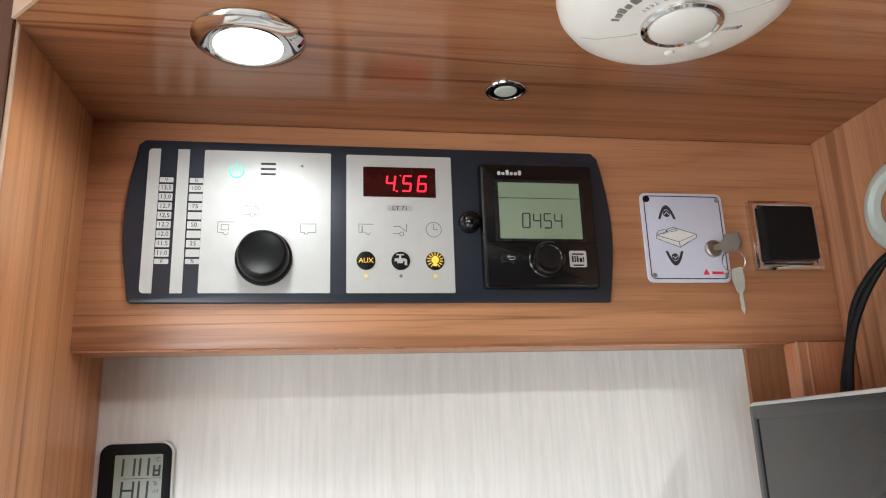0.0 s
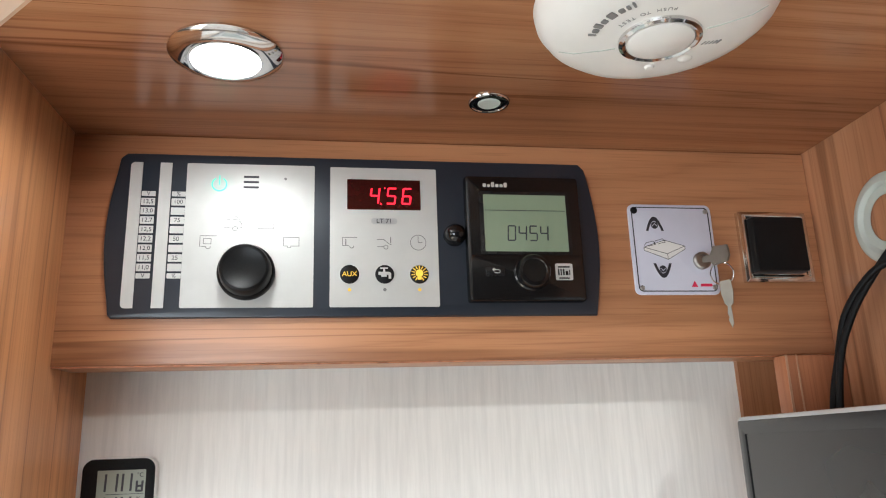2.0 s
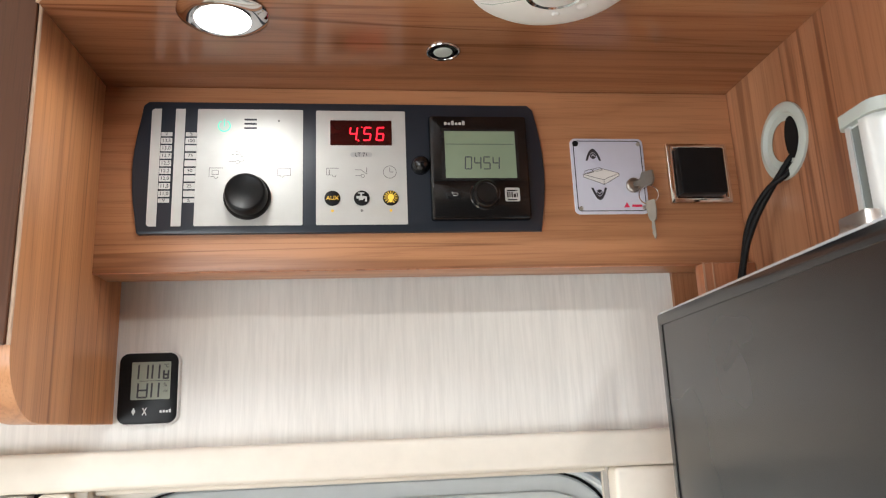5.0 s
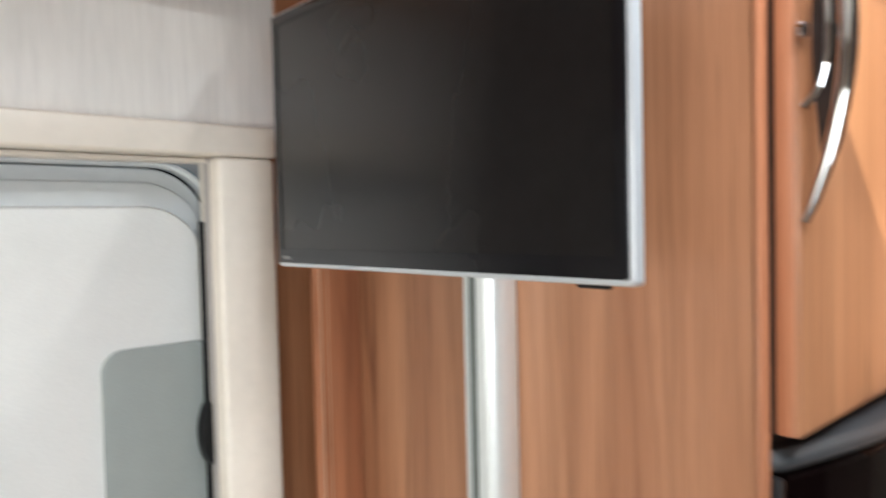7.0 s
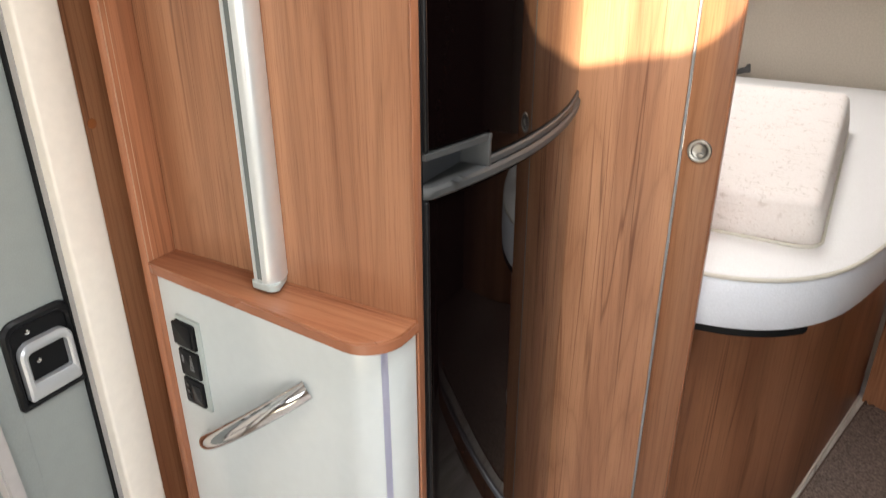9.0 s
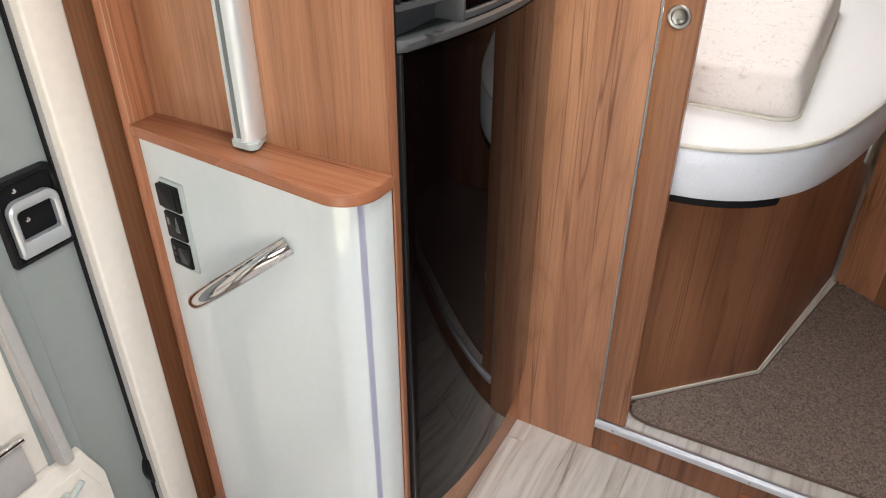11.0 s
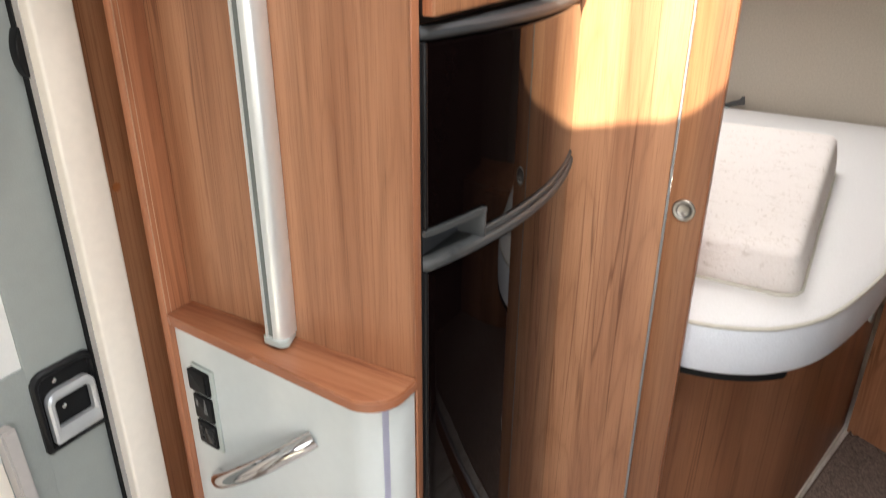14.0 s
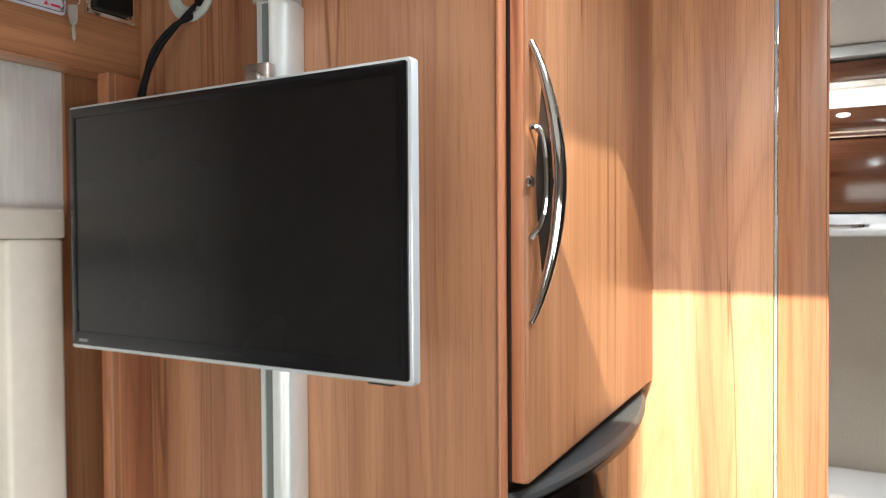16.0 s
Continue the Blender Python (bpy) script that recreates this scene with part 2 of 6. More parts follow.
DOOR_WHITE = plain("white_door_skin", (0.74, 0.735, 0.71), 0.45, speck=0.03, bump=0.05, scale=400)
DOOR_GREY = plain("grey_door_skin", (0.285, 0.305, 0.29), 0.5, speck=0.05, bump=0.08, scale=500)
DOOR_BLUE = plain("blue_grey_moulding", (0.66, 0.685, 0.695), 0.45, speck=0.03)
RUBBER = plain("black_rubber", (0.006, 0.006, 0.0065), 0.6, speck=0.2, ior=1.3)
BLACK = plain("black_plastic", (0.009, 0.009, 0.0098), 0.34, speck=0.2, bump=0.03, scale=900, ior=1.28)
CASING = plain("satin_black_casing", (0.0065, 0.0065, 0.007), 0.2, speck=0.15, ior=1.5)
ANTHRACITE = plain("anthracite_plate", (0.020, 0.027, 0.039), 0.34, speck=0.08, bump=0.04, scale=1200)
SATIN_SILVER = plain("satin_silver_plate", (0.60, 0.60, 0.585), 0.45, metal=0.25, speck=0.03)
SILVER = plain("silver_plastic", (0.50, 0.51, 0.52), 0.33, metal=0.5, speck=0.03)
ALU = plain("anodised_aluminium", (0.64, 0.66, 0.70), 0.30, metal=0.75, speck=0.03)
PALE_ALU = plain("pale_rail_profile", (0.74, 0.76, 0.75), 0.36, metal=0.5, speck=0.02)
NICKEL = plain("dull_nickel_key", (0.34, 0.315, 0.28), 0.36, metal=0.9, speck=0.1)
BIN_GREY = plain("warm_grey_bin", (0.42, 0.39, 0.37), 0.5, speck=0.04)
CHROME = plain("chrome", (0.68, 0.67, 0.67), 0.07, metal=1.0, speck=0.02)
BRUSHED = plain("brushed_nickel", (0.46, 0.44, 0.41), 0.38, metal=1.0, speck=0.06)
GREY_TRIM = plain("grey_fridge_trim", (0.060, 0.062, 0.063), 0.48, speck=0.05)
FRIDGE = plain("black_glass_door", (0.003, 0.0015, 0.0015), 0.02, speck=0.1, ior=1.40)
GROOVE = plain("grey_green_groove", (0.17, 0.19, 0.18), 0.55, speck=0.04)
FRAME_NICKEL = plain("polished_nickel_frame", (0.76, 0.73, 0.70), 0.10, metal=1.0, speck=0.03)
WHITE_GLOSS = plain("white_gloss_laminate", (0.64, 0.67, 0.655), 0.09, speck=0.015, coat=0.4)
PIANO = plain("glossy_black_plastic", (0.006, 0.006, 0.0065), 0.09, speck=0.1)
LILAC = plain("lilac_protection_strip", (0.62, 0.61, 0.73), 0.3, speck=0.02)
SCREEN = plain("matt_black_screen", (0.0125, 0.0108, 0.0105), 0.27, speck=0.1, ior=1.42)
BEZEL = plain("dark_bezel", (0.014, 0.014, 0.015), 0.24, speck=0.1)
TV_SILVER = plain("silver_tv_rim", (0.68, 0.70, 0.73), 0.3, metal=0.5, speck=0.02)
ALARM_WHITE = plain("white_alarm_plastic", (0.80, 0.79, 0.77), 0.35, speck=0.02)
PALE_GREY = plain("pale_grey_plastic", (0.45, 0.49, 0.46), 0.45, speck=0.03)
PLATE_WHITE = plain("white_metal_plate", (0.62, 0.63, 0.74), 0.35, speck=0.02)
INK = plain("dark_print", (0.03, 0.03, 0.04), 0.5, speck=0.1)
GREY_INK = plain("grey_print", (0.21, 0.21, 0.21), 0.5, speck=0.05)
RED_INK = plain("red_print", (0.75, 0.03, 0.10), 0.45, speck=0.05)
YELLOW = plain("amber_print", (0.85, 0.55, 0.06), 0.4, speck=0.05, emit=((1.0, 0.62, 0.1), 0.075))
LCD = plain("green_lcd", (0.20, 0.238, 0.165), 0.07, speck=0.03, emit=((0.55, 0.75, 0.48), 0.01))
LCD_GREY = plain("grey_lcd", (0.30, 0.33, 0.28), 0.2, speck=0.03)
LED_BACK = plain("dark_red_window", (0.035, 0.004, 0.004), 0.15, speck=0.1)
LED_RED = plain("red_led", (0.7, 0.01, 0.02), 0.4, speck=0.0, emit=((1.0, 0.012, 0.03), 0.34))
POWER_GLOW = plain("green_power_glow", (0.2, 0.75, 0.6), 0.4, speck=0.0, emit=((0.15, 0.9, 0.65), 0.08))
BULB_GLASS = plain("lit_spot_lens", (1.0, 0.95, 0.85), 0.3, speck=0.0, emit=((1.0, 0.96, 0.90), 4.0))
VINYL = plain("white_leatherette", (0.79, 0.81, 0.86), 0.42, speck=0.04, bump=0.35, scale=260)
SHEET = fabric("white_mattress_top", (0.84, 0.815, 0.80), (0.76, 0.735, 0.715), 300, bump=0.2)
PIPING = plain("cream_piping", (0.66, 0.62, 0.53), 0.6, speck=0.06)
PILLOW = fabric("patterned_cream_cover", (0.86, 0.80, 0.76), (0.79, 0.72, 0.675), 220, bump=0.25, marks=(48.0, (0.42, 0.33, 0.24)))
CARPET = fabric("brown_loop_carpet", (0.38, 0.292, 0.245), (0.070, 0.051, 0.043), 190, bump=0.9)
CARPET_EDGE = fabric("brown_carpet_binding", (0.19, 0.125, 0.10), (0.10, 0.065, 0.052), 500, bump=0.6)
WALL_FABRIC = fabric("beige_wall_fabric", (0.57, 0.51, 0.43), (0.49, 0.435, 0.365), 140, bump=0.3)
CEILING = plain("pale_ceiling_lining", (0.70, 0.67, 0.62), 0.6, speck=0.03)
PLAIN_WALL = plain("plain_beige_wall", (0.29, 0.235, 0.19), 0.6, speck=0.05)
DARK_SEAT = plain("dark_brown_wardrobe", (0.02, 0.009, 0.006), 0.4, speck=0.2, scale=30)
STRIP_LIGHT = plain("light_strip_diffuser", (0.9, 0.9, 0.88), 0.4, speck=0.0, emit=((1.0, 0.97, 0.92), 0.18))
ORANGE_CAP = plain("orange_brown_cap", (0.36, 0.12, 0.035), 0.4, speck=0.05)
SEAL = plain("silver_brush_seal", (0.36, 0.355, 0.35), 0.8, metal=0.0, speck=0.2, scale=700)
PLANK = plank_material()


def gloss_by_angle(material, low, high, start=0.12, end=0.5):
    """A coating that mirrors little when faced and more at a slant."""
    t = material.node_tree
    lw = t.nodes.new("ShaderNodeLayerWeight")
    lw.inputs["Blend"].default_value = 0.5
    mr = t.nodes.new("ShaderNodeMapRange")
    mr.inputs[1].default_value, mr.inputs[2].default_value, mr.inputs[3].default_value, mr.inputs[4].default_value = start, end, low, high
    t.links.new(lw.outputs["Facing"], mr.inputs[0])
    t.links.new(mr.outputs[0], t.nodes["Principled BSDF"].inputs["Specular IOR Level"])


TV_BEZEL = plain("glossy_tv_bezel", (0.009, 0.008, 0.009), 0.16, speck=0.1, ior=1.42)
gloss_by_angle(TV_BEZEL, 0.16, 2.2, 0.30, 0.70)
gloss_by_angle(SCREEN, 0.10, 2.2, 0.30, 0.70)
gloss_by_angle(FRIDGE, 0.05, 0.80, 0.42, 0.80)
TOP_TRIM = plain("dark_fridge_top_trim", (0.042, 0.045, 0.049), 0.50, speck=0.05)


# ---- shapes ----
class Face:
    """A plane to build on: origin, right, up; depth goes towards the viewer."""

    def __init__(self, o, u, v):
        self.o, self.u, self.v = Vector(o), Vector(u), Vector(v)
        self.n = self.u.cross(self.v)

    def at(self, a, b, d=0.0):
        return self.o + self.u * a + self.v * b + self.n * d


def north(y):
    return Face((0, y, 0), (1, 0, 0), (0, 0, 1))


def east(x):
    return Face((x, 0, 0), (0, -1, 0), (0, 0, 1))


def under(z):
    return Face((0, 0, z), (1, 0, 0), (0, -1, 0))


def above(z):
    return Face((0, 0, z), (1, 0, 0), (0, 1, 0))


def rrect(a0, a1, b0, b1, r, n=6):
    """Rounded rectangle; r: one radius, or four from lower left anticlockwise."""
    rs = [r] * 4 if isinstance(r, (int, float)) else r
    pts = []
    for (cx, cy, st), q in zip(((a0, b0, 180), (a1, b0, 270), (a1, b1, 0), (a0, b1, 90)), rs):
        sx, sy = (1 if cx == a0 else -1), (1 if cy == b0 else -1)
        for i in range(n + 1 if q > 1e-6 else 1):
            w = radians(st + 90 * i / n) if q > 1e-6 else 0
            pts.append((cx + sx * q + (q * math.cos(w) if q > 1e-6 else 0), cy + sy * q + (q * math.sin(w) if q > 1e-6 else 0)))
    return pts


def disc(a, b, r, n=32, ry=None):
    return [(a + r * math.cos(2 * math.pi * i / n), b + (ry or r) * math.sin(2 * math.pi * i / n)) for i in range(n)]


def slab(bm, face, pts, d0, d1, soft=0.0):
    """A plate of that outline between two depths, its front edge rounded by soft."""
    steps = [(0.0, d0), (0.0, d1)] if soft <= 0 else [(0.0, d0), (0.0, d1 - soft), (soft * 0.3, d1 - soft * 0.3), (soft, d1)]
    ca, cb = sum(p[0] for p in pts) / len(pts), sum(p[1] for p in pts) / len(pts)
    ha = max(abs(p[0] - ca) for p in pts) or 1
    hb = max(abs(p[1] - cb) for p in pts) or 1
    rings = []
    for inset, d in steps:
        rings.append([bm.verts.new(face.at(ca + (p[0] - ca) * (1 - inset / ha), cb + (p[1] - cb) * (1 - inset / hb), d)) for p in pts])
    n = len(pts)
    for r0, r1 in zip(rings, rings[1:]):
        for i in range(n):
            bm.faces.new((r0[i], r0[(i + 1) % n], r1[(i + 1) % n], r1[i]))
    bm.faces.new(rings[-1])
    bm.faces.new(rings[0][::-1])
    return bm


def ring(bm, face, outer, inner, d0, d1, soft=0.0):
    """A plate with a hole; both outlines have the same number of points."""
    n = len(outer)
    loops = [[bm.verts.new(face.at(*p, d)) for p in pts] for pts, d in ((outer, d0), (outer, d1 - soft), (inner, d1 - soft), (inner, d0))]
    if soft > 0:
        mid = [((o[0] * 0.7 + i[0] * 0.3), (o[1] * 0.7 + i[1] * 0.3)) for o, i in zip(outer, inner)]
        mid2 = [((o[0] * 0.3 + i[0] * 0.7), (o[1] * 0.3 + i[1] * 0.7)) for o, i in zip(outer, inner)]
        loops[2:2] = [[bm.verts.new(face.at(*p, d1)) for p in mid], [bm.verts.new(face.at(*p, d1)) for p in mid2]]
    for k in range(len(loops)):
        a, b = loops[k], loops[(k + 1) % len(loops)]
        for i in range(n):
            bm.faces.new((a[i], a[(i + 1) % n], b[(i + 1) % n], b[i]))
    return bm


def box(bm, x0, x1, y0, y1, z0, z1, bev=0.0, seg=2):
    vs = [bm.verts.new((x, y, z)) for z in (z0, z1) for x, y in ((x0, y0), (x1, y0), (x1, y1), (x0, y1))]
    fs = [bm.faces.new([vs[i] for i in f]) for f in ((3, 2, 1, 0), (4, 5, 6, 7), (0, 1, 5, 4), (1, 2, 6, 5), (2, 3, 7, 6), (3, 0, 4, 7))]
    if bev:
        es = list({e for f in fs for e in f.edges})
        bmesh.ops.bevel(bm, geom=es, offset=bev, segments=seg, profile=0.5, affect="EDGES")
    return bm


def lathe(bm, face, a, b, profile, n=40):
    """profile: rows of radius and depth, turned about the normal at (a, b)."""
    rings = []
    for r, d in profile:
        if r < 1e-6:
            rings.append([bm.verts.new(face.at(a, b, d))])
        else:
            rings.append([bm.verts.new(face.at(a + r * math.cos(2 * math.pi * i / n), b + r * math.sin(2 * math.pi * i / n), d)) for i in range(n)])
    for r0, r1 in zip(rings, rings[1:]):
        for i in range(n):
            j = (i + 1) % n
            if len(r1) == 1 and len(r0) > 1:
                bm.faces.new((r0[i], r0[j], r1[0]))
            elif len(r0) == 1 and len(r1) > 1:
                bm.faces.new((r0[0], r1[j], r1[i]))
            elif len(r0) > 1:
                bm.faces.new((r0[i], r0[j], r1[j], r1[i]))
    return bm


def tube(bm, points, radius, n=12, ends=True, flat=1.0):
    """A round bar along points; radius may be a list."""
    pts = [Vector(p) for p in points]
    rs = [radius] * len(pts) if isinstance(radius, (int, float)) else radius
    side = None
    loops = []
    for i, p in enumerate(pts):
        t = (pts[min(i + 1, len(pts) - 1)] - pts[max(i - 1, 0)]).normalized()
        if side is None:
            side = t.orthogonal().normalized()
        side = (side - t * side.dot(t)).normalized()
        up = t.cross(side)
        loops.append([bm.verts.new(p + (side * math.cos(2 * math.pi * k / n) + up * math.sin(2 * math.pi * k / n) * flat) * rs[i]) for k in range(n)])
    for a, b in zip(loops, loops[1:]):
        for k in range(n):
            bm.faces.new((a[k], a[(k + 1) % n], b[(k + 1) % n], b[k]))
    if ends:
        bm.faces.new(loops[0][::-1])
        bm.faces.new(loops[-1])
    return bm


def smooth_path(points, n=8):
    """A Catmull-Rom line through points."""
    p = [Vector(q) for q in points]
    p = [p[0] * 2 - p[1]] + p + [p[-1] * 2 - p[-2]]
    out = []
    for i in range(1, len(p) - 2):
        for k in range(n):
            t = k / n
            out.append(0.5 * (2 * p[i] + (p[i + 1] - p[i - 1]) * t + (2 * p[i - 1] - 5 * p[i] + 4 * p[i + 1] - p[i + 2]) * t * t + (3 * p[i] - p[i - 1] - 3 * p[i + 1] + p[i + 2]) * t ** 3))
    out.append(p[-2])
    return out


def stroke(bm, face, pts, width, d0, d1):
    """A printed or raised line along points of a face."""
    for (a0, b0), (a1, b1) in zip(pts, pts[1:]):
        l = math.hypot(a1 - a0, b1 - b0) or 1e-9
        ea, eb = (a1 - a0) / l * width / 2, (b1 - b0) / l * width / 2
        slab(bm, face, [(a0 - ea + eb, b0 - eb - ea), (a1 + ea + eb, b1 + eb - ea), (a1 + ea - eb, b1 + eb + ea), (a0 - ea - eb, b0 - eb + ea)], d0, d1)
    return bm


def arc(a, b, r, w0, w1, n=10, ry=None):
    return [(a + r * math.cos(radians(w0 + (w1 - w0) * i / n)), b + (ry or r) * math.sin(radians(w0 + (w1 - w0) * i / n))) for i in range(n + 1)]


def letters(bm, face, text, a, b, size, d0, d1, centre=True):
    """Raised writing in the built-in font."""
    c = bpy.data.curves.new("writing", "FONT")
    c.body, c.size, c.align_x, c.align_y = text, size, "CENTER" if centre else "LEFT", "CENTER"
    ob = new("writing", c)
    mesh = bpy.data.meshes.new_from_object(ob.evaluated_get(bpy.context.evaluated_depsgraph_get()))
    tmp = bmesh.new()
    tmp.from_mesh(mesh)
    ext = bmesh.ops.extrude_face_region(tmp, geom=tmp.faces[:])
    for v in (g for g in ext["geom"] if isinstance(g, bmesh.types.BMVert)):
        v.co.z = 1.0
    for v in tmp.verts:
        v.co = face.at(a + v.co.x, b + v.co.y, d0 + (d1 - d0) * v.co.z)
    tmp.to_mesh(mesh)
    tmp.free()
    bm.from_mesh(mesh)
    bpy.data.objects.remove(ob)
    bpy.data.curves.remove(c)
    bpy.data.meshes.remove(mesh)
    return bm


SEGMENTS = {"0": "abcdef", "1": "bc", "2": "abged", "3": "abgcd", "4": "fgbc", "5": "afgcd", "6": "afgedc", "8": "abcdefg"}


def seven(bm, face, ch, a, b, w, h, thick, d0, d1, lean=0.12):
    """One seven-segment figure with its lower left at (a, b)."""
    ends = {"a": ((0, 2), (1, 2)), "b": ((1, 2), (1, 1)), "c": ((1, 1), (1, 0)), "d": ((0, 0), (1, 0)), "e": ((0, 0), (0, 1)), "f": ((0, 1), (0, 2)), "g": ((0, 1), (1, 1))}
    for s in SEGMENTS[ch]:
        (p0, q0), (p1, q1) = ends[s]
        k = 0.12
        p0, p1, q0, q1 = p0 + (p1 - p0) * k, p1 - (p1 - p0) * k, q0 + (q1 - q0) * k, q1 - (q1 - q0) * k
        stroke(bm, face, [(a + p0 * w + q0 * h / 2 * lean, b + q0 * h / 2), (a + p1 * w + q1 * h / 2 * lean, b + q1 * h / 2)], thick, d0, d1)
    return bm


BASES = {}


def thing(name, base, label, category, group="", kind=""):
    ob = new(name)
    ob.empty_display_size = 0.02
    ob.location = base
    BASES[ob.name] = Vector(base)
    return tagged(ob, label, category, group, kind)


def mesh_object(name, bm, material, base=(0, 0, 0), smooth=True):
    bmesh.ops.recalc_face_normals(bm, faces=bm.faces[:])
    base = Vector(base)
    for v in bm.verts:
        v.co -= base
    me = bpy.data.meshes.new(name)
    bm.to_mesh(me)
    bm.free()
    me.materials.append(material)
    if smooth:
        me.shade_smooth()
        me.set_sharp_from_angle(angle=radians(35))
    ob = new(name, me)
    return ob


def part(name, bm, material, parent, label=""):
    root = BASES[parent.name]
    ob = mesh_object(name, bm, material, root)
    ob.parent = parent
    BASES[ob.name] = root
    return tagged(ob, label)


def whole(name, bm, material, label, category, base=(0, 0, 0), group="", kind=""):
    """A thing or piece of the setting that is one mesh."""
    ob = mesh_object(name, bm, material, base)
    ob.location = base
    BASES[ob.name] = Vector(base)
    return tagged(ob, label, category, group, kind)


B = bmesh.new


# ---- the shell ----
def rect_ring(x0, x1, y0, y1, n):
    """A rectangle with as many points as a rounded one has."""
    return rrect(x0, x1, y0, y1, 0.0005, n)


TOP = 2.24
X0, X1, Y0, Y1 = -2.2, 3.1, -1.4, 0.79

whole("floor", box(B(), X0, 1.2405, Y0, 0.735, -0.06, -0.004), PLAIN_WALL, "pale grey oak plank floor of the camper", "floor", kind="structure")
whole("floor_bedroom", box(B(), 1.2447, X1, Y0, Y1, -0.06, 0.1), PLANK, "raised pale grey bedroom floor", "floor", kind="structure")

# the skylight's opening and the ceiling round it
SKY = [(x - 0.062 * min(1.0, max(0.0, (y + 0.19) / 0.26)) * min(1.0, max(0.0, (0.46 - x) / 0.16)), y) for x, y in rrect(0.302, 0.667, -0.312, 0.098, (0.10, 0.085, 0.05, 0.03), 8)]
SKY2 = rrect(2.10, 2.54, 0.04, 0.48, 0.06, 8)
bm = B()
ring(bm, under(TOP), [(p, -q) for p, q in rect_ring(X0, 1.24, Y0, Y1 + 0.04, 8)], [(p, -q) for p, q in SKY], -0.05, 0.0)
ring(bm, under(TOP), [(p, -q) for p, q in rect_ring(1.24, X1, Y0, Y1 + 0.04, 8)], [(p, -q) for p, q in SKY2], -0.05, 0.0)
whole("ceiling", bm, CEILING, "pale lined ceiling with a skylight opening", "ceiling", kind="structure")
bm = B()
ring(bm, under(TOP), [(p, -q) for p, q in rrect(0.185, 0.703, -0.352, 0.138, 0.06, 8)], [(p, -q) for p, q in SKY], 0.0, 0.012, 0.004)
whole("skylight_1", bm, CREAM, "cream rim round the open skylight", "skylight", kind="structure")

# outer walls; openings for the windows behind the camera
for nm, args in (("wall_east", (X1, X1 + 0.04, Y0, Y1 + 0.04, -0.06, TOP)),):
    whole(nm, box(B(), *args), WALL_FABRIC, "beige padded fabric wall behind the bed", "wall", kind="structure")


def wall_with_window(nm, face, a0, a1, hole, label):
    pts = rrect(*hole, 0.06, 6)
    whole(nm, ring(B(), face, rect_ring(a0, a1, -0.06, TOP, 6), pts, -0.04, 0.0), PLAIN_WALL, label, "wall", kind="structure")


wall_with_window("wall_west", Face((X0, 0, 0), (0, 1, 0), (0, 0, 1)), Y0, Y1 + 0.04, (-1.1, 0.5, 0.95, 1.75), "plain wall with the cab window")
bm = B()
south = Face((0, Y0, 0), (-1, 0, 0), (0, 0, 1))
for a0, a1, hole in ((-1.2, 2.2, (0.1, 1.4, 0.98, 1.62)),):
    pts = rrect(*hole, 0.06, 6)
    ring(bm, south, rect_ring(a0, a1, -0.06, TOP, 6), pts, -0.04, 0.0)
box(bm, 1.2, 3.14, Y0 - 0.04, Y0, -0.06, TOP)
whole("wall_south", bm, PLAIN_WALL, "plain beige side wall with windows", "wall", kind="structure")
bm = B()
box(bm, -0.3, 0.0, 0.79, 0.83, -0.4, TOP)
box(bm, 0.0, 0.646, 0.79, 0.83, 1.675, TOP)
box(bm, 0.625, X1, 0.795, 0.83, -0.4, TOP)
whole("wall_north", bm, WHITE_FOIL, "white linen-grained wall over the entrance door", "wall", kind="structure")
whole("wall_north_far", box(B(), X0, -0.3, 0.79, 0.83, -0.06, TOP), DARK_SEAT, "plain dark brown wall beyond the entrance", "wall", kind="structure")
# added out of view, near-black to keep light and fridge reflections down
whole("wall_corridor_unseen", box(B(), 0.3, 1.22, -0.80, -0.78, -0.06, TOP - 0.001), DARK_SEAT, "unseen dark brown wall added across the corridor", "wall", kind="structure")
whole("wall_outer_door", box(B(), 0.0, 0.63, 0.862, 0.88, -0.4, 1.70), CREAM, "cream lining behind the entrance door", "wall", kind="structure")
whole("wall_doorstep", box(B(), 0.0, 0.62, 0.735, 0.86, -0.4, -0.34), CREAM, "cream entrance step well", "step", kind="structure")

# door frame
whole("door_frame_beam", box(B(), -0.14, 0.612, 0.75, 0.79, 1.666, 1.6985, 0.004, 3), CREAM, "cream plastic beam over the entrance door", "door frame", kind="structure")
whole("door_frame_post", box(B(), 0.546, 0.611, 0.752, 0.80, -0.34, 1.6655, 0.005, 3), CREAM, "cream plastic post beside the entrance door", "door frame", kind="structure")
whole("door_seal", box(B(), 0.5425, 0.5458, 0.7845, 0.7958, -0.34, 1.60, 0.001, 1), RUBBER, "black rubber seal on the door post", "seal", kind="structure")
bm = B()
box(bm, 0.039, 0.066, 0.752, 0.80, -0.34, 1.6655, 0.005, 3)
box(bm, 0.064, 0.0775, 0.764, 0.80, -0.34, 1.6655, 0.002, 2)
whole("door_post_strip", box(B(), 0.5445, 0.5458, 0.772, 0.7843, -0.34, 1.6650), BIN_GREY, "warm grey strip on the inner side of the door post", "door frame", kind="structure")
whole("door_frame_post_hinge_side", bm, CREAM, "cream plastic post on the hinge side", "door frame", kind="structure")
whole("door_gap", box(B(), 0.0315, 0.0385, 0.768, 0.79, -0.34, 1.665), RUBBER, "black seal beside the door post", "seal", kind="structure")
whole("wall_beside_door", box(B(), -0.20, 0.031, 0.752, 0.789, -0.34, 1.665, 0.003, 2), DOOR_WHITE, "white panel beside the entrance door", "wall panel", kind="structure")
bm = B()
